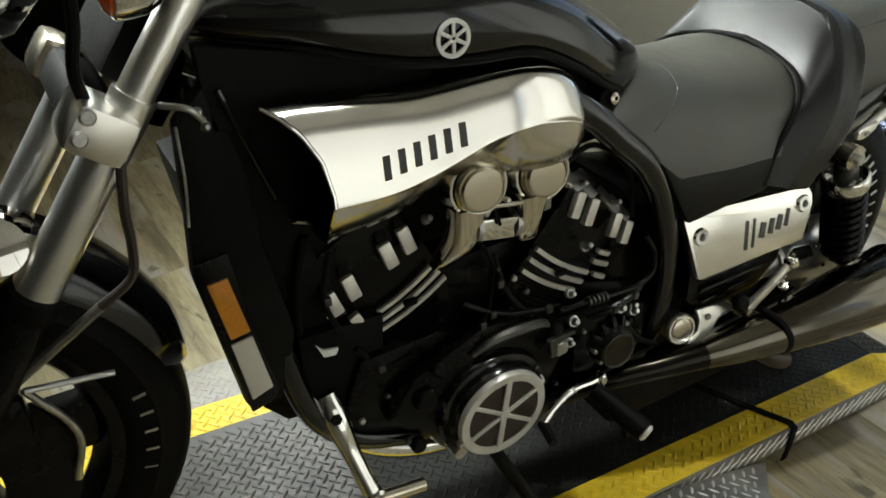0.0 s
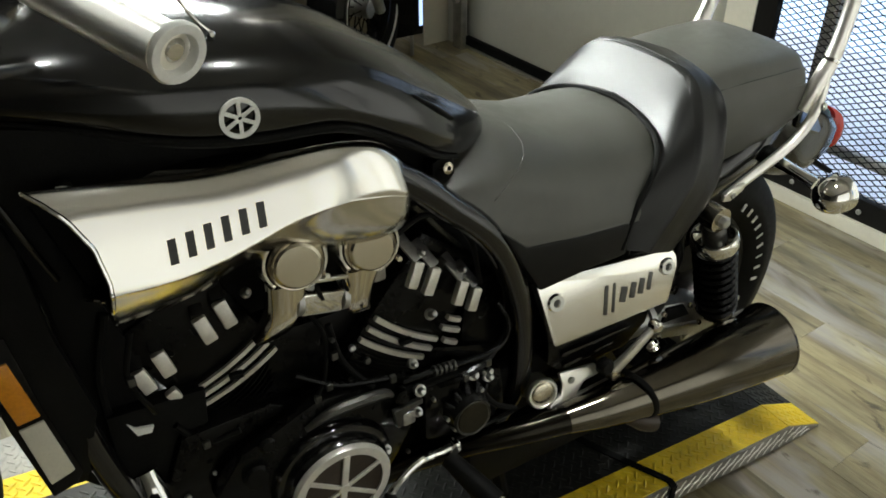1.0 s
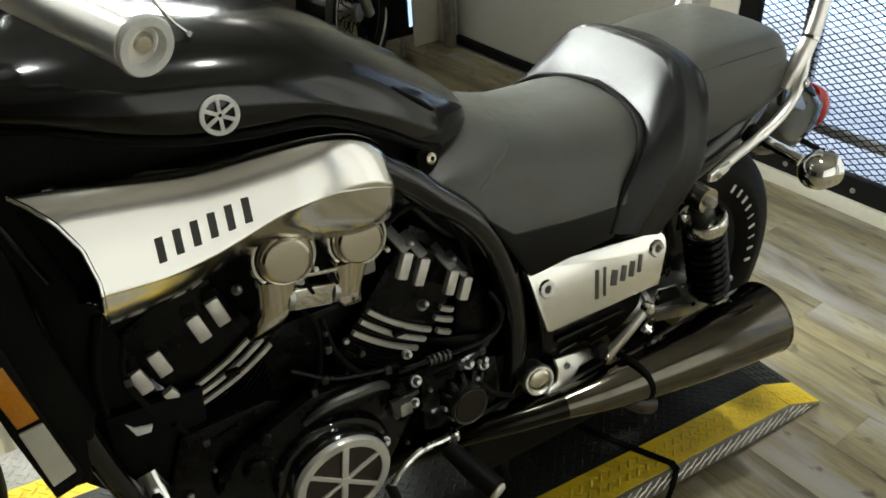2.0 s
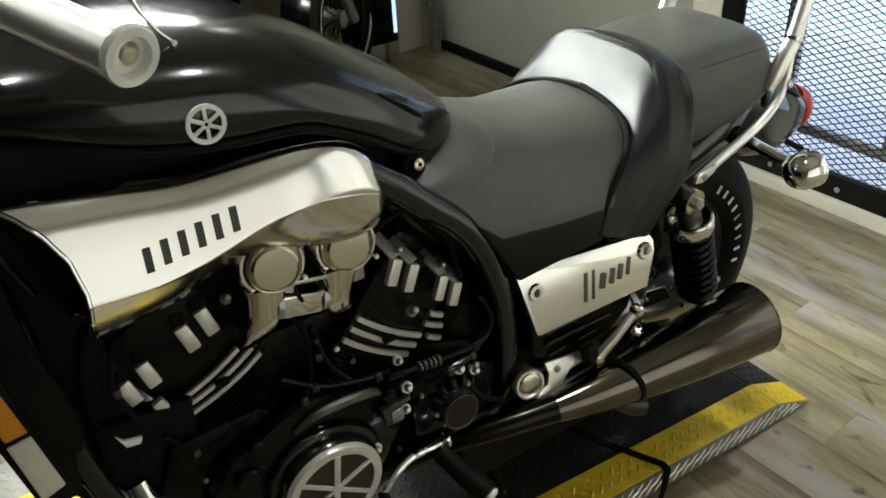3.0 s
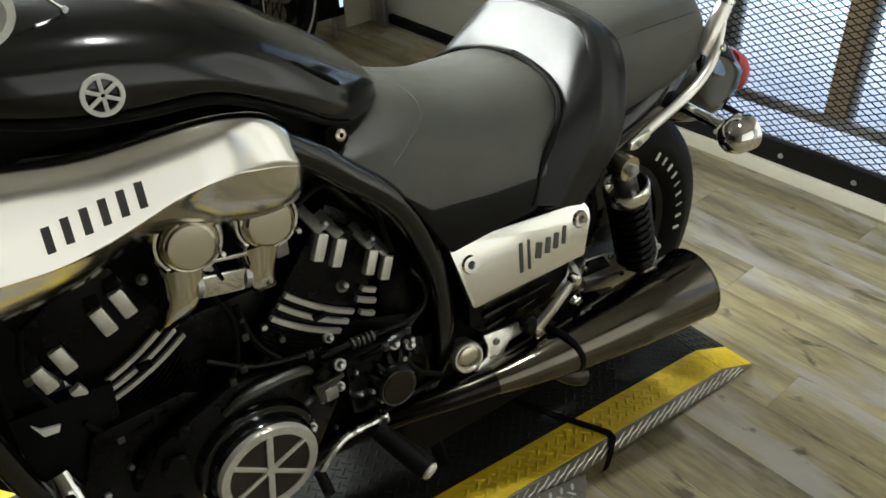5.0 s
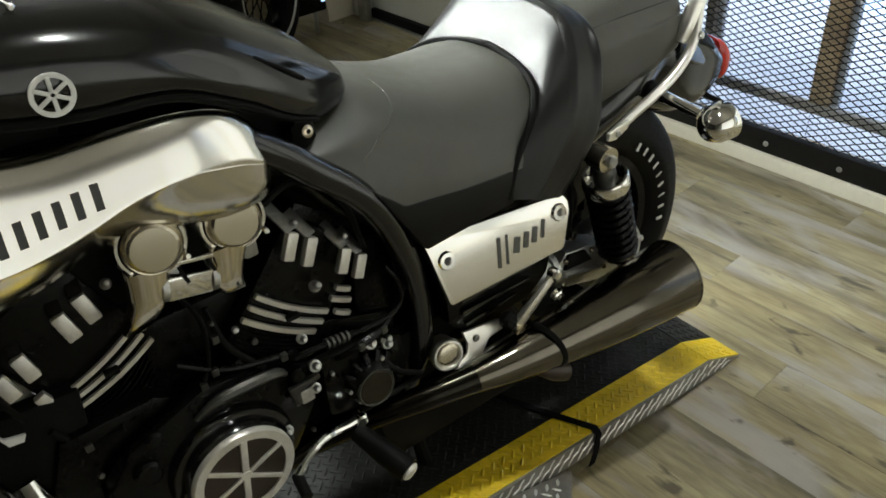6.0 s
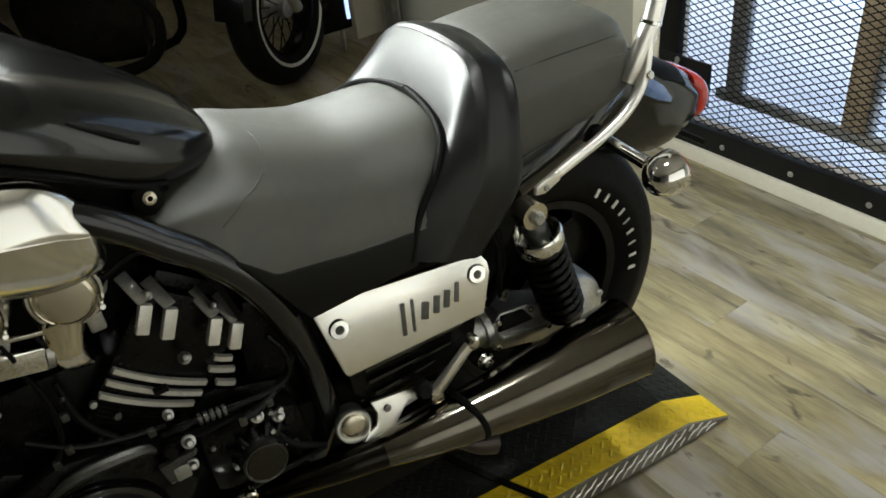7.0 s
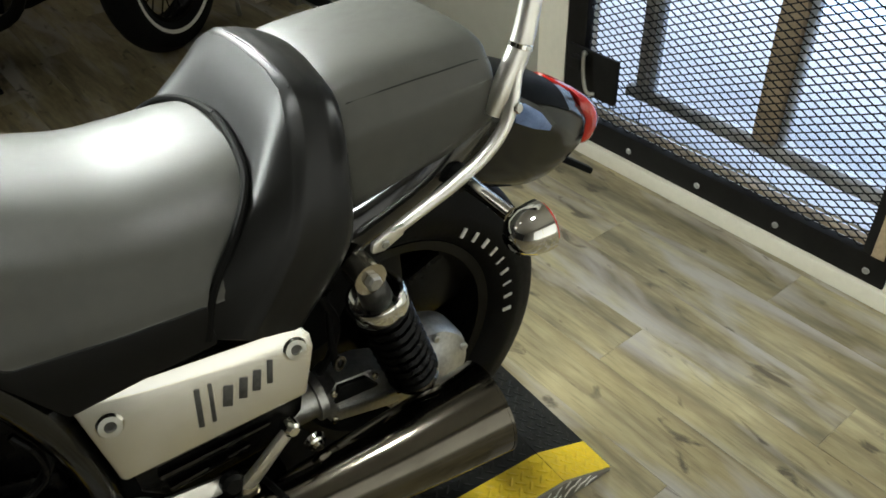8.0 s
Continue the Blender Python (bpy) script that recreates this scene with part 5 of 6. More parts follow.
part("pale_reflector", slab([(-0.502, 0.722), (-0.4735, 0.725), (-0.4605, 0.632), (-0.491, 0.622)], -0.138, -0.129, 0.002), M_PALE, bike, "pale side reflector")
part("downtube_cover", slab([(-0.46, 1.0), (-0.42, 1.0), (-0.35, 0.74), (-0.365, 0.60), (-0.42, 0.60), (-0.425, 0.75)], -0.094, -0.07, 0.010), M_MATT, bike)

# ---------------- engine ----------------
E_CASE = [(-0.37, 0.50), (-0.33, 0.60), (-0.20, 0.60), (-0.13, 0.56), (-0.05, 0.60), (0.08, 0.58), (0.19, 0.54), (0.20, 0.42), (0.10, 0.36), (-0.10, 0.345), (-0.20, 0.375), (-0.30, 0.425), (-0.36, 0.46)]
part("crankcase", slab(E_CASE, -0.125, 0.125, 0.012), M_BLACK, bike, "satin black crankcase")
part("case_cover", slab([(-0.31, 0.49), (-0.26, 0.555), (-0.14, 0.60), (-0.05, 0.585), (0.0, 0.55), (0.02, 0.47), (-0.03, 0.39), (-0.13, 0.36), (-0.25, 0.425)], -0.155, -0.12, 0.012), M_BLACK, bike)
GC = Vector((-0.131, 0, 0.452))
gcov = part("generator_cover", lathe([(0, 0.195), (0.060, 0.195), (0.081, 0.191), (0.085, 0.184), (0.086, 0.172), (0.094, 0.170), (0.098, 0.162), (0.099, 0.152), (0.108, 0.150), (0.112, 0.143), (0.113, 0.10)], GC, (0, -1, 0), 48), M_PAINT, bike, "black generator cover with a spoked silver ring")
part("cover_face", disc(GC + Vector((0, -0.194, 0)), (0, -1, 0), 0.066, 0.003, 0.001, 40), M_BROWN, gcov, "dark bronze cover face")
part("cover_ring", lathe([(0.0645, 0.193), (0.0645, 0.200), (0.0775, 0.200), (0.080, 0.196), (0.080, 0.190)], GC, (0, -1, 0), 48), M_FIN, gcov, "silver trim ring")
for a in range(6):
    d = Vector((math.sin(radians(60 * a + 8)), 0, math.cos(radians(60 * a + 8))))
    part("cover_spoke", bar(GC + d * 0.001 + Vector((0, -0.1985, 0)), GC + d * 0.066 + Vector((0, -0.1985, 0)), 0.0105 if a % 3 == 0 else 0.0065, 0.005, 0.001), M_FIN, gcov)
part("cover_hub", disc(GC + Vector((0, -0.196, 0)), (0, -1, 0), 0.010, 0.006, 0.002, 20), M_FIN, gcov)
part("cover_stud", lathe([(0, 0.212), (0.011, 0.210), (0.013, 0.20), (0.013, 0.18)], GC + Vector((-0.086, 0, -0.028)), (0, -1, 0), 16), M_SATIN, gcov)
part("case_edge", tube([(-0.165, -0.160, 0.560), (-0.13, -0.164, 0.577), (-0.09, -0.166, 0.580), (-0.04, -0.164, 0.572), (-0.025, -0.163, 0.560)], [0.004, 0.008, 0.009, 0.008, 0.004], 8), M_DKCAST, bike, "worn grey casing edge")
# white patch put where bright floor shows through the gap
part("gap_floor_patch", slab([(-0.388, 0.652), (-0.379, 0.640), (-0.356, 0.634), (-0.361, 0.624), (-0.379, 0.627)], -0.1165, -0.111, 0.001), M_GAPFLOOR, bike, "white patch for the bright floor seen through a gap")
part("radiator_tank", slab([(-0.455, 0.565), (-0.402, 0.565), (-0.400, 0.445), (-0.425, 0.450), (-0.462, 0.50)], -0.03, 0.03, 0.012), M_MATT, bike, "black lower radiator tank")
part("lower_front_cover", slab([(-0.410, 0.67), (-0.411, 0.60), (-0.403, 0.53), (-0.372, 0.465), (-0.30, 0.45), (-0.28, 0.66)], -0.112, -0.085, 0.006), M_MATT, bike, "black lower front cover")
# pan and collector box added out of sight to keep light off the deck
part("oil_pan", slab([(-0.24, 0.40), (0.13, 0.37), (0.12, 0.275), (-0.16, 0.285)], -0.085, 0.085, 0.012), M_BLACK, bike, "unseen black oil pan added under the crankcase to shade the deck")
part("collector_box", slab([(0.11, 0.37), (0.46, 0.365), (0.44, 0.235), (0.13, 0.245)], -0.165, 0.165, 0.02), M_MATT, bike, "unseen black exhaust collector box that shades the deck")
part("timing_cover", disc((-0.25, -0.12, 0.50), (0, -1, 0), 0.05, 0.03, 0.008), M_BLACK, bike)
part("drive_cover", lathe([(0, 0.19), (0.03, 0.19), (0.036, 0.184), (0.040, 0.17), (0.045, 0.16), (0.045, 0.12)], (0.105, 0, 0.473), (0, -1, 0), 28), M_BLACK, bike)
part("drive_cap", disc((0.105, -0.188, 0.468), (0, -1, 0.1), 0.030, 0.006, 0.002, 24), M_BRONZE, bike, "aged bronze cap")
part("side_case", slab([(0.03, 0.55), (0.10, 0.56), (0.18, 0.52), (0.19, 0.43), (0.10, 0.40), (0.03, 0.43)], -0.165, -0.12, 0.012), M_BLACK, bike)


def strip(p0, p1, bulge, w, y, depth, mat, parent, name="fin"):
    """A curved fin edge between two (x, z) points."""
    a, b = Vector((p0[0], 0, p0[1])), Vector((p1[0], 0, p1[1]))
    d = (b - a).normalized()
    nn = Vector((d.z, 0, -d.x))
    if nn.z > 0:
        nn = -nn
    rings = []
    for i in range(9):
        t = i / 8
        c = a.lerp(b, t) + nn * bulge * 4 * t * (1 - t)
        rings.append([c - nn * w / 2 + Vector((0, y, 0)), c + nn * w / 2 + Vector((0, y, 0)), c + nn * w / 2 + Vector((0, y + depth, 0)), c - nn * w / 2 + Vector((0, y + depth, 0))])
    bm = skin(bmesh.new(), rings)
    return part(name, bm, mat, parent)


def cylinder_bank(low, high, w, hy):
    return part("cylinder_bank", bar((low[0], 0, low[1]), (high[0], 0, high[1]), w, hy, 0.012), M_BLACK, bike, "black finned cylinder bank")


fb = cylinder_bank((-0.19, 0.55), (-0.31, 0.80), 0.15, 0.185)
rb = cylinder_bank((-0.04, 0.57), (0.10, 0.74), 0.15, 0.255)
for k in range(9):
    f = k / 8
    strip((-0.315 - 0.02 * 0 + 0.028 * f + 0.03, 0.635 - 0.055 * f - 0.01), (-0.205 + 0.03 * f, 0.69 - 0.055 * f - 0.012), 0.010, 0.0025, -0.098, 0.03, M_BLACK, fb, "cooling_fin")
    strip((-0.062 - 0.03 * f, 0.655 - 0.05 * f), (0.045 - 0.03 * f, 0.577 - 0.05 * f), 0.008, 0.0025, -0.132, 0.03, M_BLACK, rb, "cooling_fin")
for p0, p1 in (((-0.307, 0.651), (-0.193, 0.707)), ((-0.299, 0.637), (-0.183, 0.692)), ((-0.290, 0.623), (-0.173, 0.677))):
    strip(p0, p1, 0.0065, 0.0068, -0.104, 0.005, M_FIN, fb)
for p0, p1 in (((-0.032, 0.693), (0.071, 0.609)), ((-0.045, 0.680), (0.060, 0.595)), ((-0.059, 0.665), (0.045, 0.584))):
    strip(p0, p1, 0.0055, 0.0074, -0.138, 0.007, M_FIN, rb)
for p0, p1 in (((0.081, 0.627), (0.113, 0.608)), ((0.084, 0.600), (0.108, 0.585)), ((0.092, 0.642), (0.115, 0.628))):
    strip(p0, p1, 0.001, 0.0075, -0.136, 0.008, M_FIN, rb)
# head cover ribs with machined faces
for a, b in (((0.034, 0.778), (0.016, 0.742)), ((0.061, 0.758), (0.042, 0.720)), ((0.110, 0.716), (0.093, 0.681)), ((0.134, 0.694), (0.118, 0.660))):
    part("cover_rib", bar((a[0], -0.150, a[1]), (b[0], -0.156, b[1]), 0.017, 0.012, 0.003), M_FIN, rb)
    part("rib_top", bar((a[0], -0.148, a[1] + 0.001), (a[0] - 0.014, -0.112, a[1] + 0.030), 0.006, 0.017, 0.002, None, (1, 0, 0)), M_CAST, rb)
for a, b in (((-0.241, 0.787), (-0.230, 0.748)), ((-0.270, 0.772), (-0.259, 0.734)), ((-0.329, 0.740), (-0.319, 0.704)), ((-0.358, 0.722), (-0.347, 0.688))):
    part("cover_rib", bar((a[0], -0.104, a[1]), (b[0], -0.110, b[1]), 0.019, 0.012, 0.003), M_FIN, fb)
    part("rib_top", bar((a[0], -0.102, a[1] + 0.001), (a[0] + 0.006, -0.066, a[1] + 0.030), 0.010, 0.018, 0.003, None, (1, 0, 0)), M_BLACK, fb)
part("cover_rib", bar((-0.325, -0.104, 0.672), (-0.315, -0.106, 0.650), 0.017, 0.012, 0.003), M_FIN, fb)
for q, r in (((-0.205, -0.115, 0.795), 0.005), ((0.040, -0.142, 0.785), 0.005), ((0.112, -0.140, 0.728), 0.005), ((0.055, -0.146, 0.672), 0.006)):
    part("cover_bolt", lathe([(0, 0.016), (r * 0.7, 0.014), (r, 0.010), (r, 0), (r * 1.5, -0.002), (r * 1.5, -0.006)], q, (0, -0.8, 0.6), 12), M_CAST, rb)
part("head_cover", bar((0.07, 0, 0.70), (0.115, 0, 0.755), 0.13, 0.22, 0.014), M_BLACK, rb)
part("head_cover", bar((-0.285, 0, 0.74), (-0.315, 0, 0.80), 0.13, 0.17, 0.014), M_BLACK, fb)
part("valley_cover", block(-0.11, 0, 0.62, 0.16, 0.2, 0.16, 0.02, None), M_BLACK, bike)

# notches in the middle fins
for x, y, z in ((-0.236, -0.108, 0.660), (0.012, -0.142, 0.636)):
    part("fin_notch", block(x, y, z, 0.020, 0.010, 0.009, 0.002, None), M_MATT, fb)

# carburettor caps, elbows and link


def elbow(rows):
    """A rounded box duct through (x, y, z, half width, half depth) rows."""
    rings = []
    for x, y, z, a, b in [tuple(q) for q in spline(rows, 4)]:
        ring = []
        for i in range(20):
            w = 2 * math.pi * i / 20
            c, s = math.cos(w), math.sin(w)
            ring.append((x + a * math.copysign(abs(c) ** 0.45, c), y + b * math.copysign(abs(s) ** 0.45, s), z))
        rings.append(ring)
    return skin(bmesh.new(), rings)


for cx, cz, rows_ in ((-0.150, 0.849, [(-0.160, -0.146, 0.822, 0.028, 0.022), (-0.166, -0.147, 0.795, 0.0235, 0.021), (-0.172, -0.146, 0.768, 0.0215, 0.020), (-0.184, -0.138, 0.742, 0.020, 0.018), (-0.196, -0.128, 0.724, 0.014, 0.014)]), (-0.046, 0.838, [(-0.058, -0.150, 0.812, 0.028, 0.022), (-0.064, -0.150, 0.785, 0.0225, 0.020), (-0.068, -0.148, 0.760, 0.020, 0.019), (-0.064, -0.144, 0.738, 0.018, 0.016), (-0.056, -0.140, 0.728, 0.012, 0.012)])):
    nrm_ = Vector((-0.10, -0.98, 0.12)).normalized()
    cap = part("intake_cap", lathe([(0, 0.004), (0.028, 0.003), (0.0315, 0.0), (0.032, -0.004), (0.0345, -0.003), (0.037, -0.006), (0.037, -0.016), (0.032, -0.03), (0.026, -0.045)], Vector((cx, -0.170, cz)), nrm_, 36), M_SATIN, bike, "satin domed intake cap")
    part("cap_collar", lathe([(0.036, -0.012), (0.043, -0.014), (0.045, -0.030), (0.030, -0.05)], Vector((cx, -0.168, cz)), nrm_, 32), M_MATT, cap)
    part("cap_hood", lathe([(0.0385, -0.008), (0.042, -0.008), (0.046, -0.016), (0.050, -0.05), (0.044, -0.06)], Vector((cx, -0.168, cz)), nrm_, 36), M_SCOOP, cap, "polished hood round the cap")
    part("intake_elbow", elbow(rows_), M_NICKEL, cap, "bright nickel box elbow")
    part("clip_screw", disc((cx + 0.033, -0.172, cz - 0.022), (0, -1, 0.2), 0.004, 0.012, 0.001, 10), M_CHROME, cap)
    part("side_bracket", block(cx + 0.020, -0.136, cz - 0.055, 0.02, 0.02, 0.04, 0.004, None), M_CAST, cap)
link = part("intake_link", bar((-0.150, -0.150, 0.782), (-0.088, -0.150, 0.768), 0.034, 0.032, 0.006), M_CHROME, bike, "chrome tube between the intakes")
part("link_rod", bar((-0.142, -0.163, 0.817), (-0.064, -0.166, 0.803), 0.005, 0.006, 0.001), M_CHROME, link)
part("link_lever", bar((-0.128, -0.166, 0.810), (-0.122, -0.170, 0.785), 0.005, 0.004, 0.001), M_MATT, link)
part("link_lever", bar((-0.092, -0.166, 0.806), (-0.086, -0.170, 0.786), 0.005, 0.004, 0.001), M_MATT, link)
for x in (-0.151, -0.087):
    part("link_clamp", lathe([(0.0175, -0.004), (0.0205, -0.004), (0.0205, 0.004), (0.0175, 0.004)], (x, -0.150, 0.782 + (x + 0.15) * -0.22), (0.975, 0, -0.22), 20), M_CAST, link)

# ---------------- polished air scoop ----------------
SCOOP = [(-0.400, 0.838, 1.036, 1.0), (-0.31, 0.842, 1.020, 1.0), (-0.24, 0.853, 1.010, 1.0), (-0.16, 0.864, 1.010, 1.0), (-0.10, 0.856, 1.008, 0.99), (-0.060, 0.848, 1.001, 0.97), (-0.030, 0.845, 0.990, 0.93), (-0.008, 0.847, 0.974, 0.86), (0.007, 0.852, 0.956, 0.74), (0.0150, 0.862, 0.936, 0.55), (0.018, 0.880, 0.912, 0.25)]
# section control points: y, and height as a share of the whole
SECT = [(-0.055, 0.72), (-0.110, 0.80), (-0.152, 0.935), (-0.1595, 0.966), (-0.176, 0.88), (-0.1905, 0.70), (-0.2025, 0.48), (-0.2075, 0.385), (-0.2065, 0.352), (-0.194, 0.18), (-0.175, 0.045), (-0.155, 0.0), (-0.110, 0.02), (-0.060, 0.13)]


# inward shift that rounds the crease off towards the rear end
EASE = [0, 0, 0, 0, 0.0005, 0.0025, 0.004, 0.0085, 0.008, 0.0005, -0.003, 0, 0, 0]
# inward shift of the under side ahead of the intake caps
TUCK = [0, 0, 0, 0, 0, 0, 0, 0, 0.003, 0.018, 0.025, 0.018, 0, 0]


def scoop_ring(row, grow=0.0):
    x, zl, zu, k = row
    e = max(0.0, min(1.0, (x + 0.115) / 0.09))
    u = max(0.0, min(1.0, (-0.105 - x) / 0.06)) * max(0.25, min(1.0, (x + 0.29) / 0.08))
    base = [(y + q * e + v * u, h) for (y, h), q, v in zip(SECT, EASE, TUCK)]
    zc = (zl + zu) / 2
    hc = float(np.interp(x, (-0.29, -0.24, -0.20, -0.16, -0.12, -0.08, -0.03, 0.0), (0.37, 0.39, 0.43, 0.49, 0.545, 0.565, 0.55, 0.53)))
    lean = 1.0 - 0.85 * (1 - (1 - hc) / 0.63)
    yc = base[7][0]
    base = [(yc + (y - yc) * lean if y < -0.14 and h > 0.39 else y, h) for y, h in base]
    sec = [(y, h * hc / 0.37 if (h <= 0.37 and y < -0.15) else 1 - (1 - h) * (1 - hc) / 0.63 if (h > 0.37 and y < -0.15) else h) for y, h in base]
    pts = [(-0.125 + (y + 0.125) * k, zl + h * (zu - zl)) for y, h in sec]
    ring2 = spline(pts + pts[:1], 4)[:-1]
    r = []
    f = max(0.0, min(1.0, (-0.30 - x) / 0.10))
    for y, z in ring2:
        dy, dz = y + 0.135, z - zc
        ln = math.hypot(dy, dz) or 1
        y2, z2 = y + grow * dy / ln, z + grow * dz / ln
        h = (z - zl) / max(1e-6, zu - zl)
        lead = float(np.interp(h, (0.0, 0.2, 0.45, 0.65, 0.82, 0.92, 1.0), (0.031, 0.029, 0.033, 0.028, 0.012, -0.006, -0.028))) * (1 if y < -0.10 else 0.4)
        r.append((x + f * lead, y2, z2))
    return r


rows = [tuple(q) for q in spline(SCOOP, 5)]
bm = skin(bmesh.new(), [scoop_ring(r) for r in rows], True, False)
bm.faces.ensure_lookup_table()
last = scoop_ring(rows[-1])
vv = [bm.verts.new(p) for p in last]
bm.faces.new(vv)
bmesh.ops.remove_doubles(bm, verts=bm.verts, dist=1e-5)
scoop = part("air_scoop", bm, M_SCOOP, bike, "polished metal air scoop with dark block lettering", 80)
inner = [scoop_ring(r, -0.004) for r in rows[:14]]
part("scoop_lining", skin(bmesh.new(), inner[::-1], True, False), M_MATT, scoop, "matt black scoop lining")
part("scoop_back", skin(bmesh.new(), [inner[13], [(x + 0.002, y, z) for x, y, z in inner[13]]]), M_MATT, scoop)
part("scoop_rim", tube([Vector(p) for p in scoop_ring(rows[0], -0.001) + scoop_ring(rows[0], -0.001)[:1]], 0.0028, 8, 2), M_CHROME, scoop)
part("far_scoop", skin(bmesh.new(), [[(x, -y, z) for x, y, z in scoop_ring(r)] for r in rows[::2]]), M_SCOOP, bike, "", 60)


def skin_y(x, z):
    """Outer face of the scoop at a height."""
    row = min(rows, key=lambda q: abs(q[0] - x))
    ring = [p for p in scoop_ring((x, row[1], row[2], row[3])) if p[1] < -0.15]
    a, b = sorted(sorted(ring, key=lambda p: abs(p[2] - z))[:2], key=lambda p: p[2])
    f = (z - a[2]) / max(1e-6, b[2] - a[2])
    return a[1] + (b[1] - a[1]) * max(-0.5, min(1.5, f))


for i in range(6):
    x = -0.297 + 0.0205 * i
    z = 0.9395 + 0.0028 * i
    part("scoop_mark", skin(bmesh.new(), [[(x + s_ * 0.0045 + q * 0.0012, skin_y(x, z + q * 0.0135) + d_, z + q * 0.0135) for s_, d_ in ((-1, -0.0011), (1, -0.0011), (1, 0.002), (-1, 0.002))] for q in (-1, -0.5, 0, 0.5, 1)]), M_DARKINK, scoop)

# controls on the near side
peg = part("footpeg", tube([(0.055, -0.195, 0.405), (0.072, -0.245, 0.388), (0.087, -0.288, 0.372)], [0.015, 0.019, 0.020], 14), M_MATT, bike, "black rubber footpeg")
part("peg_end", disc((0.0865, -0.287, 0.3725), (0.25, -0.92, -0.3), 0.016, 0.010, 0.004, 18), M_FIN, peg)
lever = part("shift_lever", tube([(0.075, -0.190, 0.425), (0.045, -0.197, 0.430), (0.0, -0.203, 0.440), (-0.035, -0.206, 0.425), (-0.062, -0.208, 0.400)], [0.008, 0.007, 0.0065, 0.006, 0.007], 10), M_CHROME, bike, "chrome shift lever")
part("lever_joint", disc((0.066, -0.203, 0.424), (0, 1, 0), 0.012, 0.022, 0.003, 14), M_CHROME, lever)
part("lever_rubber", tube([(-0.060, -0.205, 0.400), (-0.066, -0.245, 0.392)], 0.009, 12), M_MATT, lever)
part("shift_rod", tube([(0.075, -0.185, 0.428), (0.20, -0.178, 0.425)], 0.004, 8), M_MATT, bike)
post = part("highway_peg_post", tube([(-0.384, -0.105, 0.550), (-0.380, -0.128, 0.515), (-0.372, -0.155, 0.465), (-0.362, -0.19, 0.410)], [0.019, 0.021, 0.0145, 0.014], 16), M_CHROME, bike, "chrome forward peg post")
part("post_bolt", disc((-0.383, -0.138, 0.528), (0, -1, 0.5), 0.009, 0.008, 0.002, 6), M_MATT, post)
part("post_joint", disc((-0.358, -0.205, 0.402), (0, 1, 0), 0.016, 0.03, 0.004, 16), M_CHROME, post)
part("post_peg", tube([(-0.352, -0.200, 0.400), (-0.28, -0.200, 0.385)], 0.011, 12), M_SATIN, post)
part("side_stand", tube([(-0.14, -0.125, 0.375), (-0.11, -0.16, 0.30), (-0.06, -0.20, ramp_z(-0.06) + 0.02)], 0.012, 10), M_MATT, bike, "black side stand")
part("side_stand_foot", block(-0.055, -0.205, ramp_z(-0.055) + 0.008, 0.05, 0.04, 0.014, 0.004, None), M_MATT, bike)
for s in (-1, 1):
    part("centre_stand_leg", tube([(0.14, 0.11 * s, 0.36), (0.20, 0.12 * s, 0.25), (0.22, 0.13 * s, ramp_z(0.22) + 0.014)], 0.014, 10), M_MATT, bike)

# cables, bolts and small fittings round the engine
rnd = random.Random(4)
for pts, r in (([(0.0, -0.15, 0.545), (0.06, -0.17, 0.56), (0.13, -0.175, 0.565), (0.185, -0.165, 0.60), (0.19, -0.15, 0.66)], 0.006), ([(-0.10, -0.12, 0.70), (-0.09, -0.14, 0.64), (-0.05, -0.15, 0.58)], 0.005), ([(-0.01, -0.15, 0.83), (0.05, -0.15, 0.85), (0.11, -0.16, 0.80), (0.14, -0.15, 0.70)], 0.0045), ([(-0.375, -0.10, 0.82), (-0.40, -0.105, 0.74), (-0.405, -0.10, 0.66)], 0.006), ([(0.12, -0.16, 0.53), (0.15, -0.18, 0.47), (0.20, -0.18, 0.43)], 0.005)):
    part("cable", tube(pts, r, 8), M_MATT, bike)
for x, y, z in ((-0.10, -0.13, 0.68), (-0.07, -0.13, 0.65), (0.02, -0.165, 0.53), (0.045, -0.168, 0.52), (0.135, -0.172, 0.535), (0.15, -0.172, 0.532), (-0.02, -0.168, 0.50), (0.16, -0.168, 0.455), (-0.30, -0.14, 0.53), (-0.34, -0.128, 0.49), (-0.22, -0.16, 0.42), (-0.28, -0.157, 0.44), (0.0, -0.16, 0.42), (-0.05, -0.135, 0.62), (-0.08, -0.14, 0.60), (0.17, -0.17, 0.41)):
    part("bolt", disc((x, y + 0.004, z), (rnd.uniform(-0.1, 0.1), -1, rnd.uniform(0, 0.5)), rnd.uniform(0.0030, 0.0055), 0.009, 0.0015, 8), M_DKCAST if rnd.random() < 0.6 else M_CAST, bike)
# bright screws, a sleeved cable and a small bracket beside the drive cover
for x, z, r in ((0.018, 0.556, 0.0065), (0.116, 0.542, 0.0065), (0.145, 0.524, 0.006), (0.007, 0.616, 0.005), (-0.046, 0.462, 0.006), (0.012, 0.514, 0.0055)):
    part("cap_screw", lathe([(0, 0.014), (r * 0.6, 0.0135), (r * 0.9, 0.010), (r, 0.004), (r * 1.5, 0.003), (r * 1.5, -0.004)], (x, -0.172, z), (0, -0.9, 0.45), 12), M_CAST, bike)
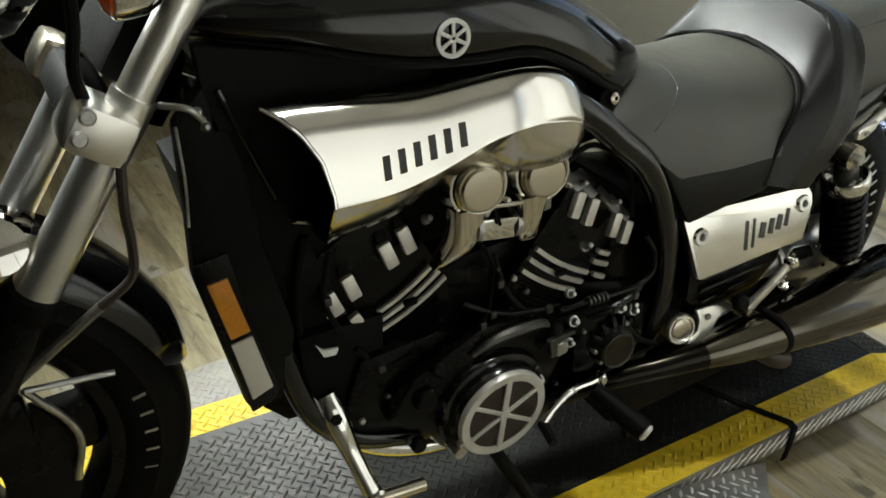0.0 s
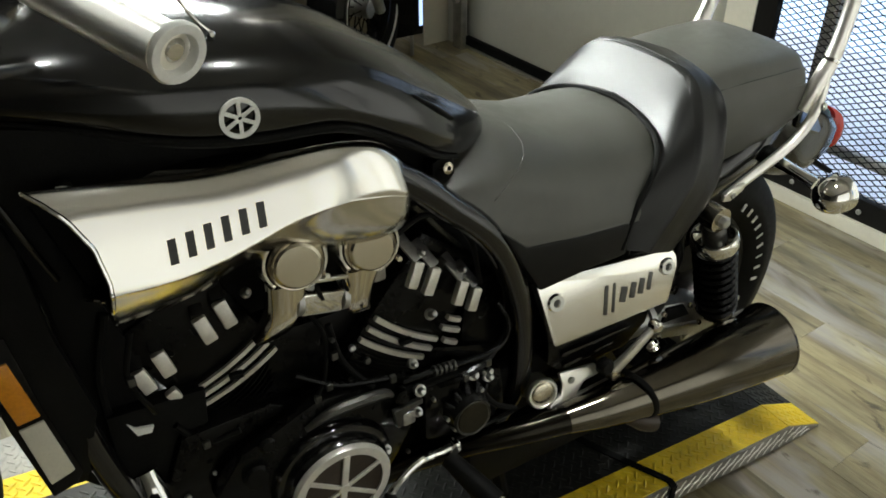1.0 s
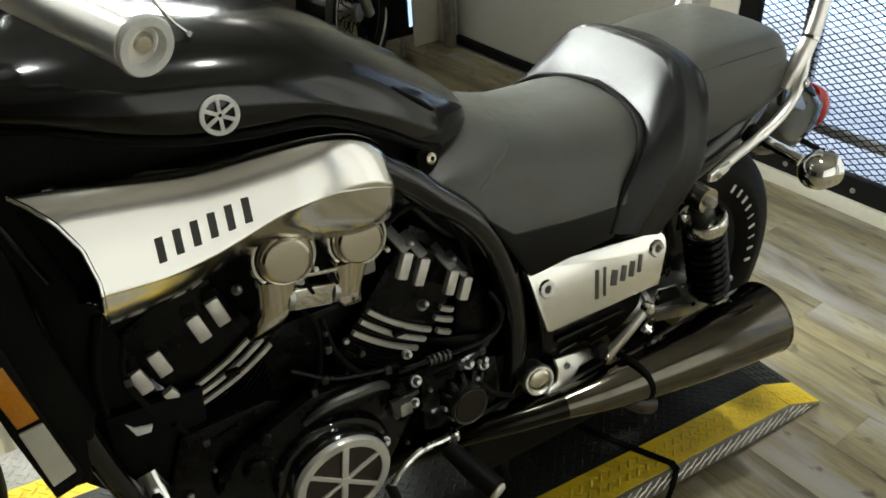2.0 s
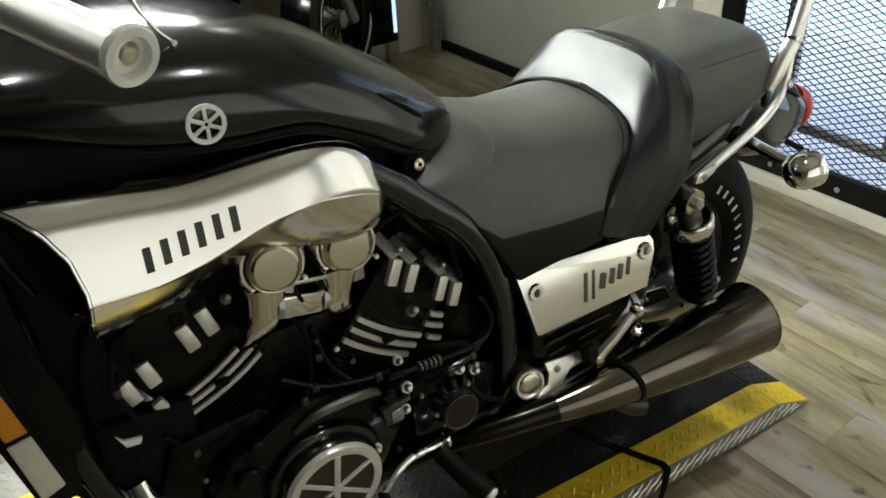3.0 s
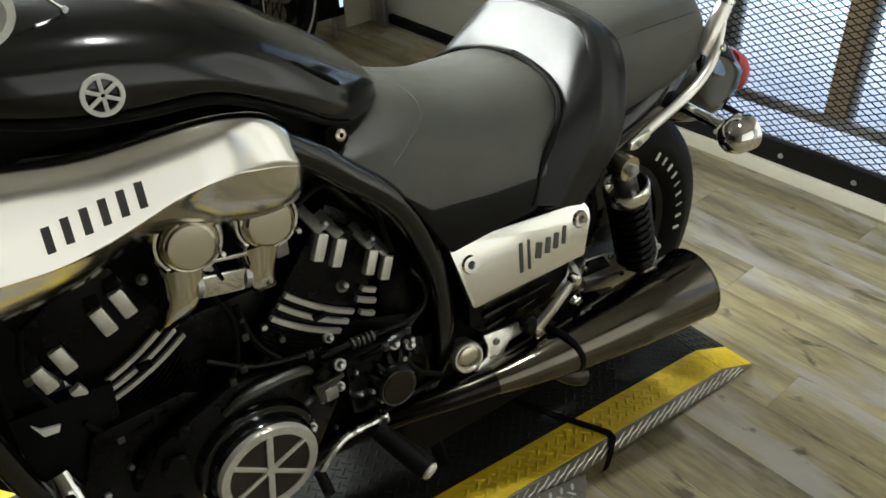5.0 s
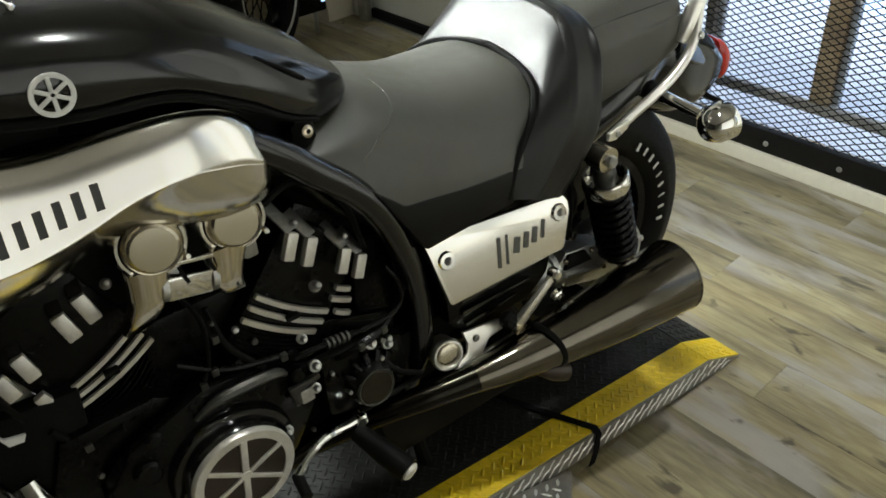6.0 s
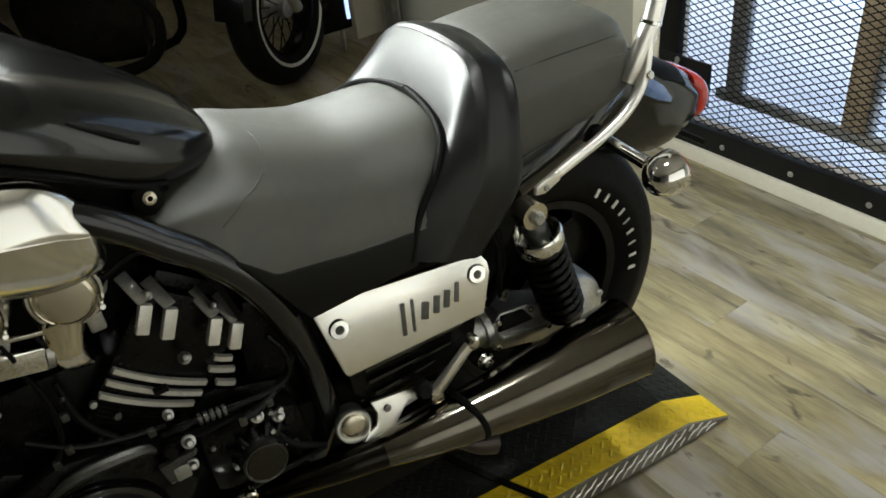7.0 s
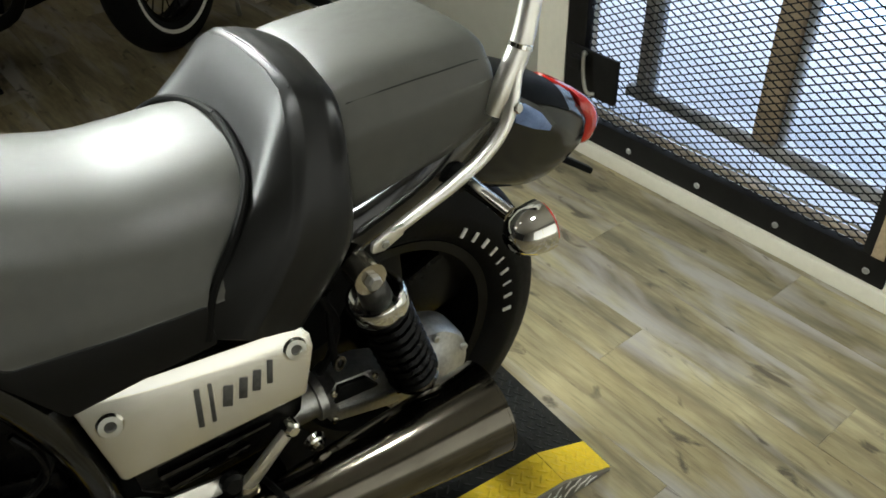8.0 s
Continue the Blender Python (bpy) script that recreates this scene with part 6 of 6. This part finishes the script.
sleeve = part("sleeved_cable", tube([(-0.01, -0.172, 0.588), (0.03, -0.176, 0.589), (0.10, -0.177, 0.581), (0.150, -0.175, 0.577), (0.178, -0.172, 0.592), (0.180, -0.168, 0.628), (0.165, -0.160, 0.66)], 0.0048, 10), M_BLACK, bike, "black cable with a ribbed sleeve")
for k in range(5):
    f = k / 4
    part("sleeve_rib", lathe([(0.004, -0.0025), (0.0085, -0.0022), (0.0085, 0.0022), (0.004, 0.0025)], (0.042 + 0.034 * f, -0.1765, 0.588 - 0.004 * f), (1, -0.03, -0.1), 14), M_DKCAST, sleeve)
brk = part("cable_bracket", slab([(-0.030, 0.536), (0.020, 0.540), (0.022, 0.531), (-0.006, 0.527), (-0.010, 0.500), (-0.024, 0.502)], -0.176, -0.166, 0.002), M_DKCAST, bike, "grey cable bracket")
part("bracket_block", block(-0.004, -0.172, 0.512, 0.022, 0.012, 0.026, 0.004), M_CAST, brk)
for a in range(5):
    w = radians(40 + 26 * a)
    part("cover_lug", bar(Vector((0.105 + 0.034 * math.cos(w), -0.178, 0.473 + 0.034 * math.sin(w))), Vector((0.105 + 0.052 * math.cos(w), -0.168, 0.473 + 0.052 * math.sin(w))), 0.009, 0.010, 0.003), M_BLACK, bike)
part("cap_rim", lathe([(0.030, 0.003), (0.0325, 0.004), (0.034, 0.001), (0.034, -0.004)], (0.105, -0.190, 0.468), (0, -1, 0.1), 26), M_DKCAST, bike)
# ribs and bosses cast into the side of the crankcase
for k in range(9):
    a = radians(35 + 14 * k)
    d = Vector((math.cos(a), 0, math.sin(a)))
    part("case_web", bar(GC + d * 0.114 + Vector((0, -0.153, 0)), GC + d * rnd.uniform(0.128, 0.142) + Vector((0, -0.150, 0)), 0.006, 0.010, 0.002), M_BLACK, bike)
for x, z, r in ((-0.247, 0.512, 0.020), (-0.225, 0.565, 0.012), (-0.008, 0.545, 0.013), (0.045, 0.505, 0.011), (0.160, 0.500, 0.012), (0.158, 0.430, 0.010), (-0.265, 0.425, 0.013)):
    part("case_boss", disc((x, -0.150, z), (0, -1, 0.15), r, 0.020, 0.004, 20), M_BLACK, bike)
# wiring, vacuum hoses and clips in the valley between the cylinders
for pts, r, mt in (([(-0.16, -0.13, 0.64), (-0.11, -0.145, 0.61), (-0.06, -0.15, 0.595), (0.0, -0.155, 0.585)], 0.005, M_BLACK), ([(-0.13, -0.12, 0.74), (-0.115, -0.14, 0.70), (-0.12, -0.14, 0.63), (-0.14, -0.15, 0.60)], 0.0035, M_MATT), ([(0.055, -0.165, 0.545), (0.09, -0.178, 0.556), (0.125, -0.178, 0.562), (0.15, -0.175, 0.575)], 0.0075, M_BLACK), ([(-0.33, -0.115, 0.62), (-0.30, -0.12, 0.575), (-0.25, -0.13, 0.58)], 0.005, M_MATT), ([(-0.355, -0.125, 0.80), (-0.372, -0.13, 0.735), (-0.350, -0.122, 0.66)], 0.004, M_MATT)):
    part("vacuum_hose", tube(pts, r, 8), mt, bike)
for x, y, z in ((-0.105, -0.146, 0.664), (-0.118, -0.147, 0.612), (-0.02, -0.158, 0.588), (0.094, -0.184, 0.556), (0.137, -0.182, 0.565), (-0.298, -0.126, 0.575), (-0.369, -0.136, 0.735), (-0.138, -0.150, 0.60)):
    part("hose_clip", block(x, y, z, 0.010, 0.008, 0.013, 0.002, None), M_DKCAST, bike)
for x, z in ((0.086, 0.503), (0.130, 0.503), (0.143, 0.470), (0.080, 0.440), (0.066, 0.470)):
    part("cover_screw", disc((x, -0.166, z), (0, -1, 0.2), 0.0042, 0.014, 0.001, 10), M_CAST, bike)

# ---------------- second motorcycle in the dark part of the room ----------------
b2 = thing("cruiser_motorcycle", (1.12, 2.28, 0), "dark cruiser motorcycle with a whitewall front tyre", "motorcycle")
B2 = Matrix.Translation((1.13, 2.27, 0)) @ pose(0, 0, 0, 0, 0, -25)
B2W = Matrix.Translation((1.13, 2.27, 0)) @ pose(0, 0, 0, 0, 0, 35)


def part2(name, bm, mat, parent, m=B2, label=""):
    bmesh.ops.transform(bm, matrix=m, verts=bm.verts)
    return part(name, bm, mat, parent, label)


w2 = part2("front_wheel", lathe([(0.20, -0.04), (0.225, -0.058), (0.27, -0.064), (0.30, -0.055), (0.32, -0.025), (0.325, 0), (0.32, 0.025), (0.30, 0.055), (0.27, 0.064), (0.225, 0.058), (0.20, 0.04)], (0, 0, 0.325), (0, 1, 0), 56), M_RUBBER, b2, B2W, "front wheel with a whitewall tyre")
part2("whitewall", lathe([(0.230, -0.0605), (0.233, -0.0625), (0.242, -0.0638), (0.245, -0.0636)], (0, 0, 0.325), (0, 1, 0), 56), M_WHITE, w2, B2W, "cream whitewall band")
r2 = part2("rim", lathe([(0.205, -0.045), (0.19, -0.045), (0.18, -0.02), (0.18, 0.02), (0.19, 0.045), (0.205, 0.045)], (0, 0, 0.325), (0, 1, 0), 48), M_BLACK, w2, B2W, "black painted rim")
for k in range(20):
    a = 2 * math.pi * k / 20
    d = Vector((math.cos(a), 0, math.sin(a)))
    part2("spoke", tube([Vector((0, 0.02 if k % 2 else -0.02, 0.325)) + d * 0.03, Vector((0, 0, 0.325)) + d * 0.185], 0.003, 6), M_BLACK, r2, B2W)
part2("hub", disc((0, -0.05, 0.325), (0, 1, 0), 0.04, 0.10), M_CAST, w2, B2W)
for s in (-1, 1):
    part2("fork_leg", tube([(0, 0.095 * s, 0.325), (-0.30, 0.095 * s, 0.95)], 0.024, 14), M_CAST, b2, B2W, "dull fork leg")
bm = bmesh.new()
rings = []
for i in range(25):
    a = radians(20 + 150 * i / 24)
    d = Vector((math.cos(a), 0, math.sin(a)))
    rings.append([Vector((0, y, 0.325)) + d * r for y, r in ((-0.08, 0.30), (-0.07, 0.345), (0, 0.36), (0.07, 0.345), (0.08, 0.30), (0.07, 0.335), (0, 0.35), (-0.07, 0.335))])
part2("front_fender", skin(bm, rings), M_PAINT, b2, B2W)
part2("engine", slab([(-0.55, 0.25), (-0.5, 0.55), (-0.62, 0.72), (-0.95, 0.72), (-1.02, 0.5), (-1.0, 0.25)], -0.16, 0.16, 0.02), M_BLACK, b2)
for i in range(7):
    part2("cylinder_fin", block(-0.74, 0, 0.52 + 0.028 * i, 0.34, 0.30, 0.010, 0.003, None), M_BLACK, b2)
part2("fuel_tank", loft_half([(-1.05, [(0, 0.84), (0.06, 0.83), (0.08, 0.79), (0.06, 0.76), (0, 0.75)]), (-0.80, [(0, 0.95), (0.10, 0.94), (0.15, 0.86), (0.12, 0.78), (0, 0.76)]), (-0.55, [(0, 0.98), (0.11, 0.96), (0.16, 0.88), (0.12, 0.80), (0, 0.78)]), (-0.42, [(0, 0.94), (0.05, 0.92), (0.07, 0.88), (0.05, 0.84), (0, 0.83)])]), M_MATT, b2)
part2("frame_tube", tube([(-0.28, 0, 0.90), (-0.42, 0.08, 0.55), (-0.48, 0.10, 0.22), (-1.0, 0.12, 0.20), (-1.2, 0.1, 0.4)], 0.02, 10), M_MATT, b2)
part2("exhaust_pipe", tube([(-0.56, -0.14, 0.52), (-0.46, -0.19, 0.40), (-0.55, -0.2, 0.24), (-0.95, -0.2, 0.20), (-1.7, -0.2, 0.24)], [0.022, 0.022, 0.024, 0.035, 0.04], 14), M_MATT, b2)
part2("seat", loft_half([(-1.0, [(0, 0.78), (0.12, 0.77), (0.13, 0.72), (0, 0.70)]), (-1.3, [(0, 0.72), (0.17, 0.70), (0.17, 0.65), (0, 0.63)]), (-1.7, [(0, 0.80), (0.13, 0.79), (0.13, 0.74), (0, 0.72)])]), M_MATT, b2)
part2("rear_wheel", lathe([(0.19, -0.05), (0.25, -0.07), (0.30, -0.06), (0.32, 0), (0.30, 0.06), (0.25, 0.07), (0.19, 0.05)], (-1.62, 0, 0.32), (0, 1, 0), 40), M_RUBBER, b2)
part2("rear_rim", disc((-1.62, -0.045, 0.32), (0, 1, 0), 0.192, 0.09, 0.01), M_BLACK, b2)
part2("handlebar", tube([(-0.55, -0.42, 1.08), (-0.42, -0.3, 1.1), (-0.33, -0.05, 1.02), (-0.33, 0.05, 1.02), (-0.42, 0.3, 1.1), (-0.55, 0.42, 1.08)], 0.013, 10), M_MATT, b2)
part2("kick_foot", tube([(-0.75, -0.12, 0.22), (-0.62, -0.30, 0.012)], 0.012, 8), M_MATT, b2)

# black display cabinet with a lit strip, by the north wall
kb = thing("display_cabinet", (1.45, 2.40, 0), "black display cabinet with a narrow glowing blue-white screen", "cabinet")
part("cabinet_body", block(1.37, 2.41, 0.42, 0.25, 0.12, 0.60, 0.01), M_BLACK, kb)
part("cabinet_screen", block(1.478, 2.347, 0.27, 0.018, 0.004, 0.21, 0.001), M_SCREEN, kb, "lit screen strip")
for x in (1.28, 1.46):
    part("cabinet_foot", tube([(x, 2.41, 0.001), (x, 2.41, 0.125)], 0.010, 10), M_CAST, kb)

# ---------------- plank floor ----------------
fl = tagged(part("floor", block((U_W + 0.14) / 2, (V_S + V_N) / 2, -0.06, 0.14 - U_W + 0.3, V_N - V_S + 0.3, 0.1, 0, ROOM), M_SEAM), "grey-brown oak laminate plank floor", "", "", "structure")
PD = -WA
PN = WN
PL, PW = 1.22, 0.152


def plank_mesh(L, Wd):
    bm = bmesh.new()
    b = 0.0005
    rings = [[(-L / 2, -Wd / 2, -0.01), (L / 2, -Wd / 2, -0.01), (L / 2, Wd / 2, -0.01), (-L / 2, Wd / 2, -0.01)],
             [(-L / 2, -Wd / 2, -b), (L / 2, -Wd / 2, -b), (L / 2, Wd / 2, -b), (-L / 2, Wd / 2, -b)],
             [(-L / 2 + b, -Wd / 2 + b, 0), (L / 2 - b, -Wd / 2 + b, 0), (L / 2 - b, Wd / 2 - b, 0), (-L / 2 + b, Wd / 2 - b, 0)]]
    skin(bm, rings)
    me = bpy.data.meshes.new("plank")
    bm.to_mesh(me)
    bm.free()
    me.materials.append(M_WOOD)
    return me


me_p = plank_mesh(PL - 0.0004, PW - 0.0004)
rest = bmesh.new()
inv = ROOM.inverted()
centre = Vector((1.285, 0.58, 0))
mp_ = Matrix(((PD.x, PN.x, 0, 0), (PD.y, PN.y, 0, 0), (0, 0, 1, 0), (0, 0, 0, 1)))
cells = []
for i in range(-60, 60):
    off = ((i * 0.37) % 1.0) * PL
    for j in range(-9, 9):
        c = centre + PN * (i * PW) + PD * (j * PL + off)
        q = inv @ c
        lo, hi = max(V_S, q.y - PL / 2), min(V_N, q.y + PL / 2)
        if U_W < q.x < 0.06 and hi - lo > 0.03:
            share = (hi - lo) / PL
            cells.append(((c - centre).length + (0 if share > 0.999 else 50), c + WA * ((lo + hi) / 2 - q.y), share))
cells.sort(key=lambda e: e[0])
for k, (dist, c, share) in enumerate(cells):
    m = Matrix.Translation(c) @ mp_ @ Matrix.Diagonal((share, 1, 1, 1))
    if k < 110:
        ob = new("plank", me_p)
        ob.parent = fl
        ob.matrix_basis = m
    else:
        bm2 = bmesh.new()
        bm2.from_mesh(me_p)
        bmesh.ops.transform(bm2, matrix=m, verts=bm2.verts)
        me = bpy.data.meshes.new("t")
        bm2.to_mesh(me)
        bm2.free()
        rest.from_mesh(me)
        bpy.data.meshes.remove(me)
part("far_planks", rest, M_WOOD_FAR, fl, "", 0, "stuff")
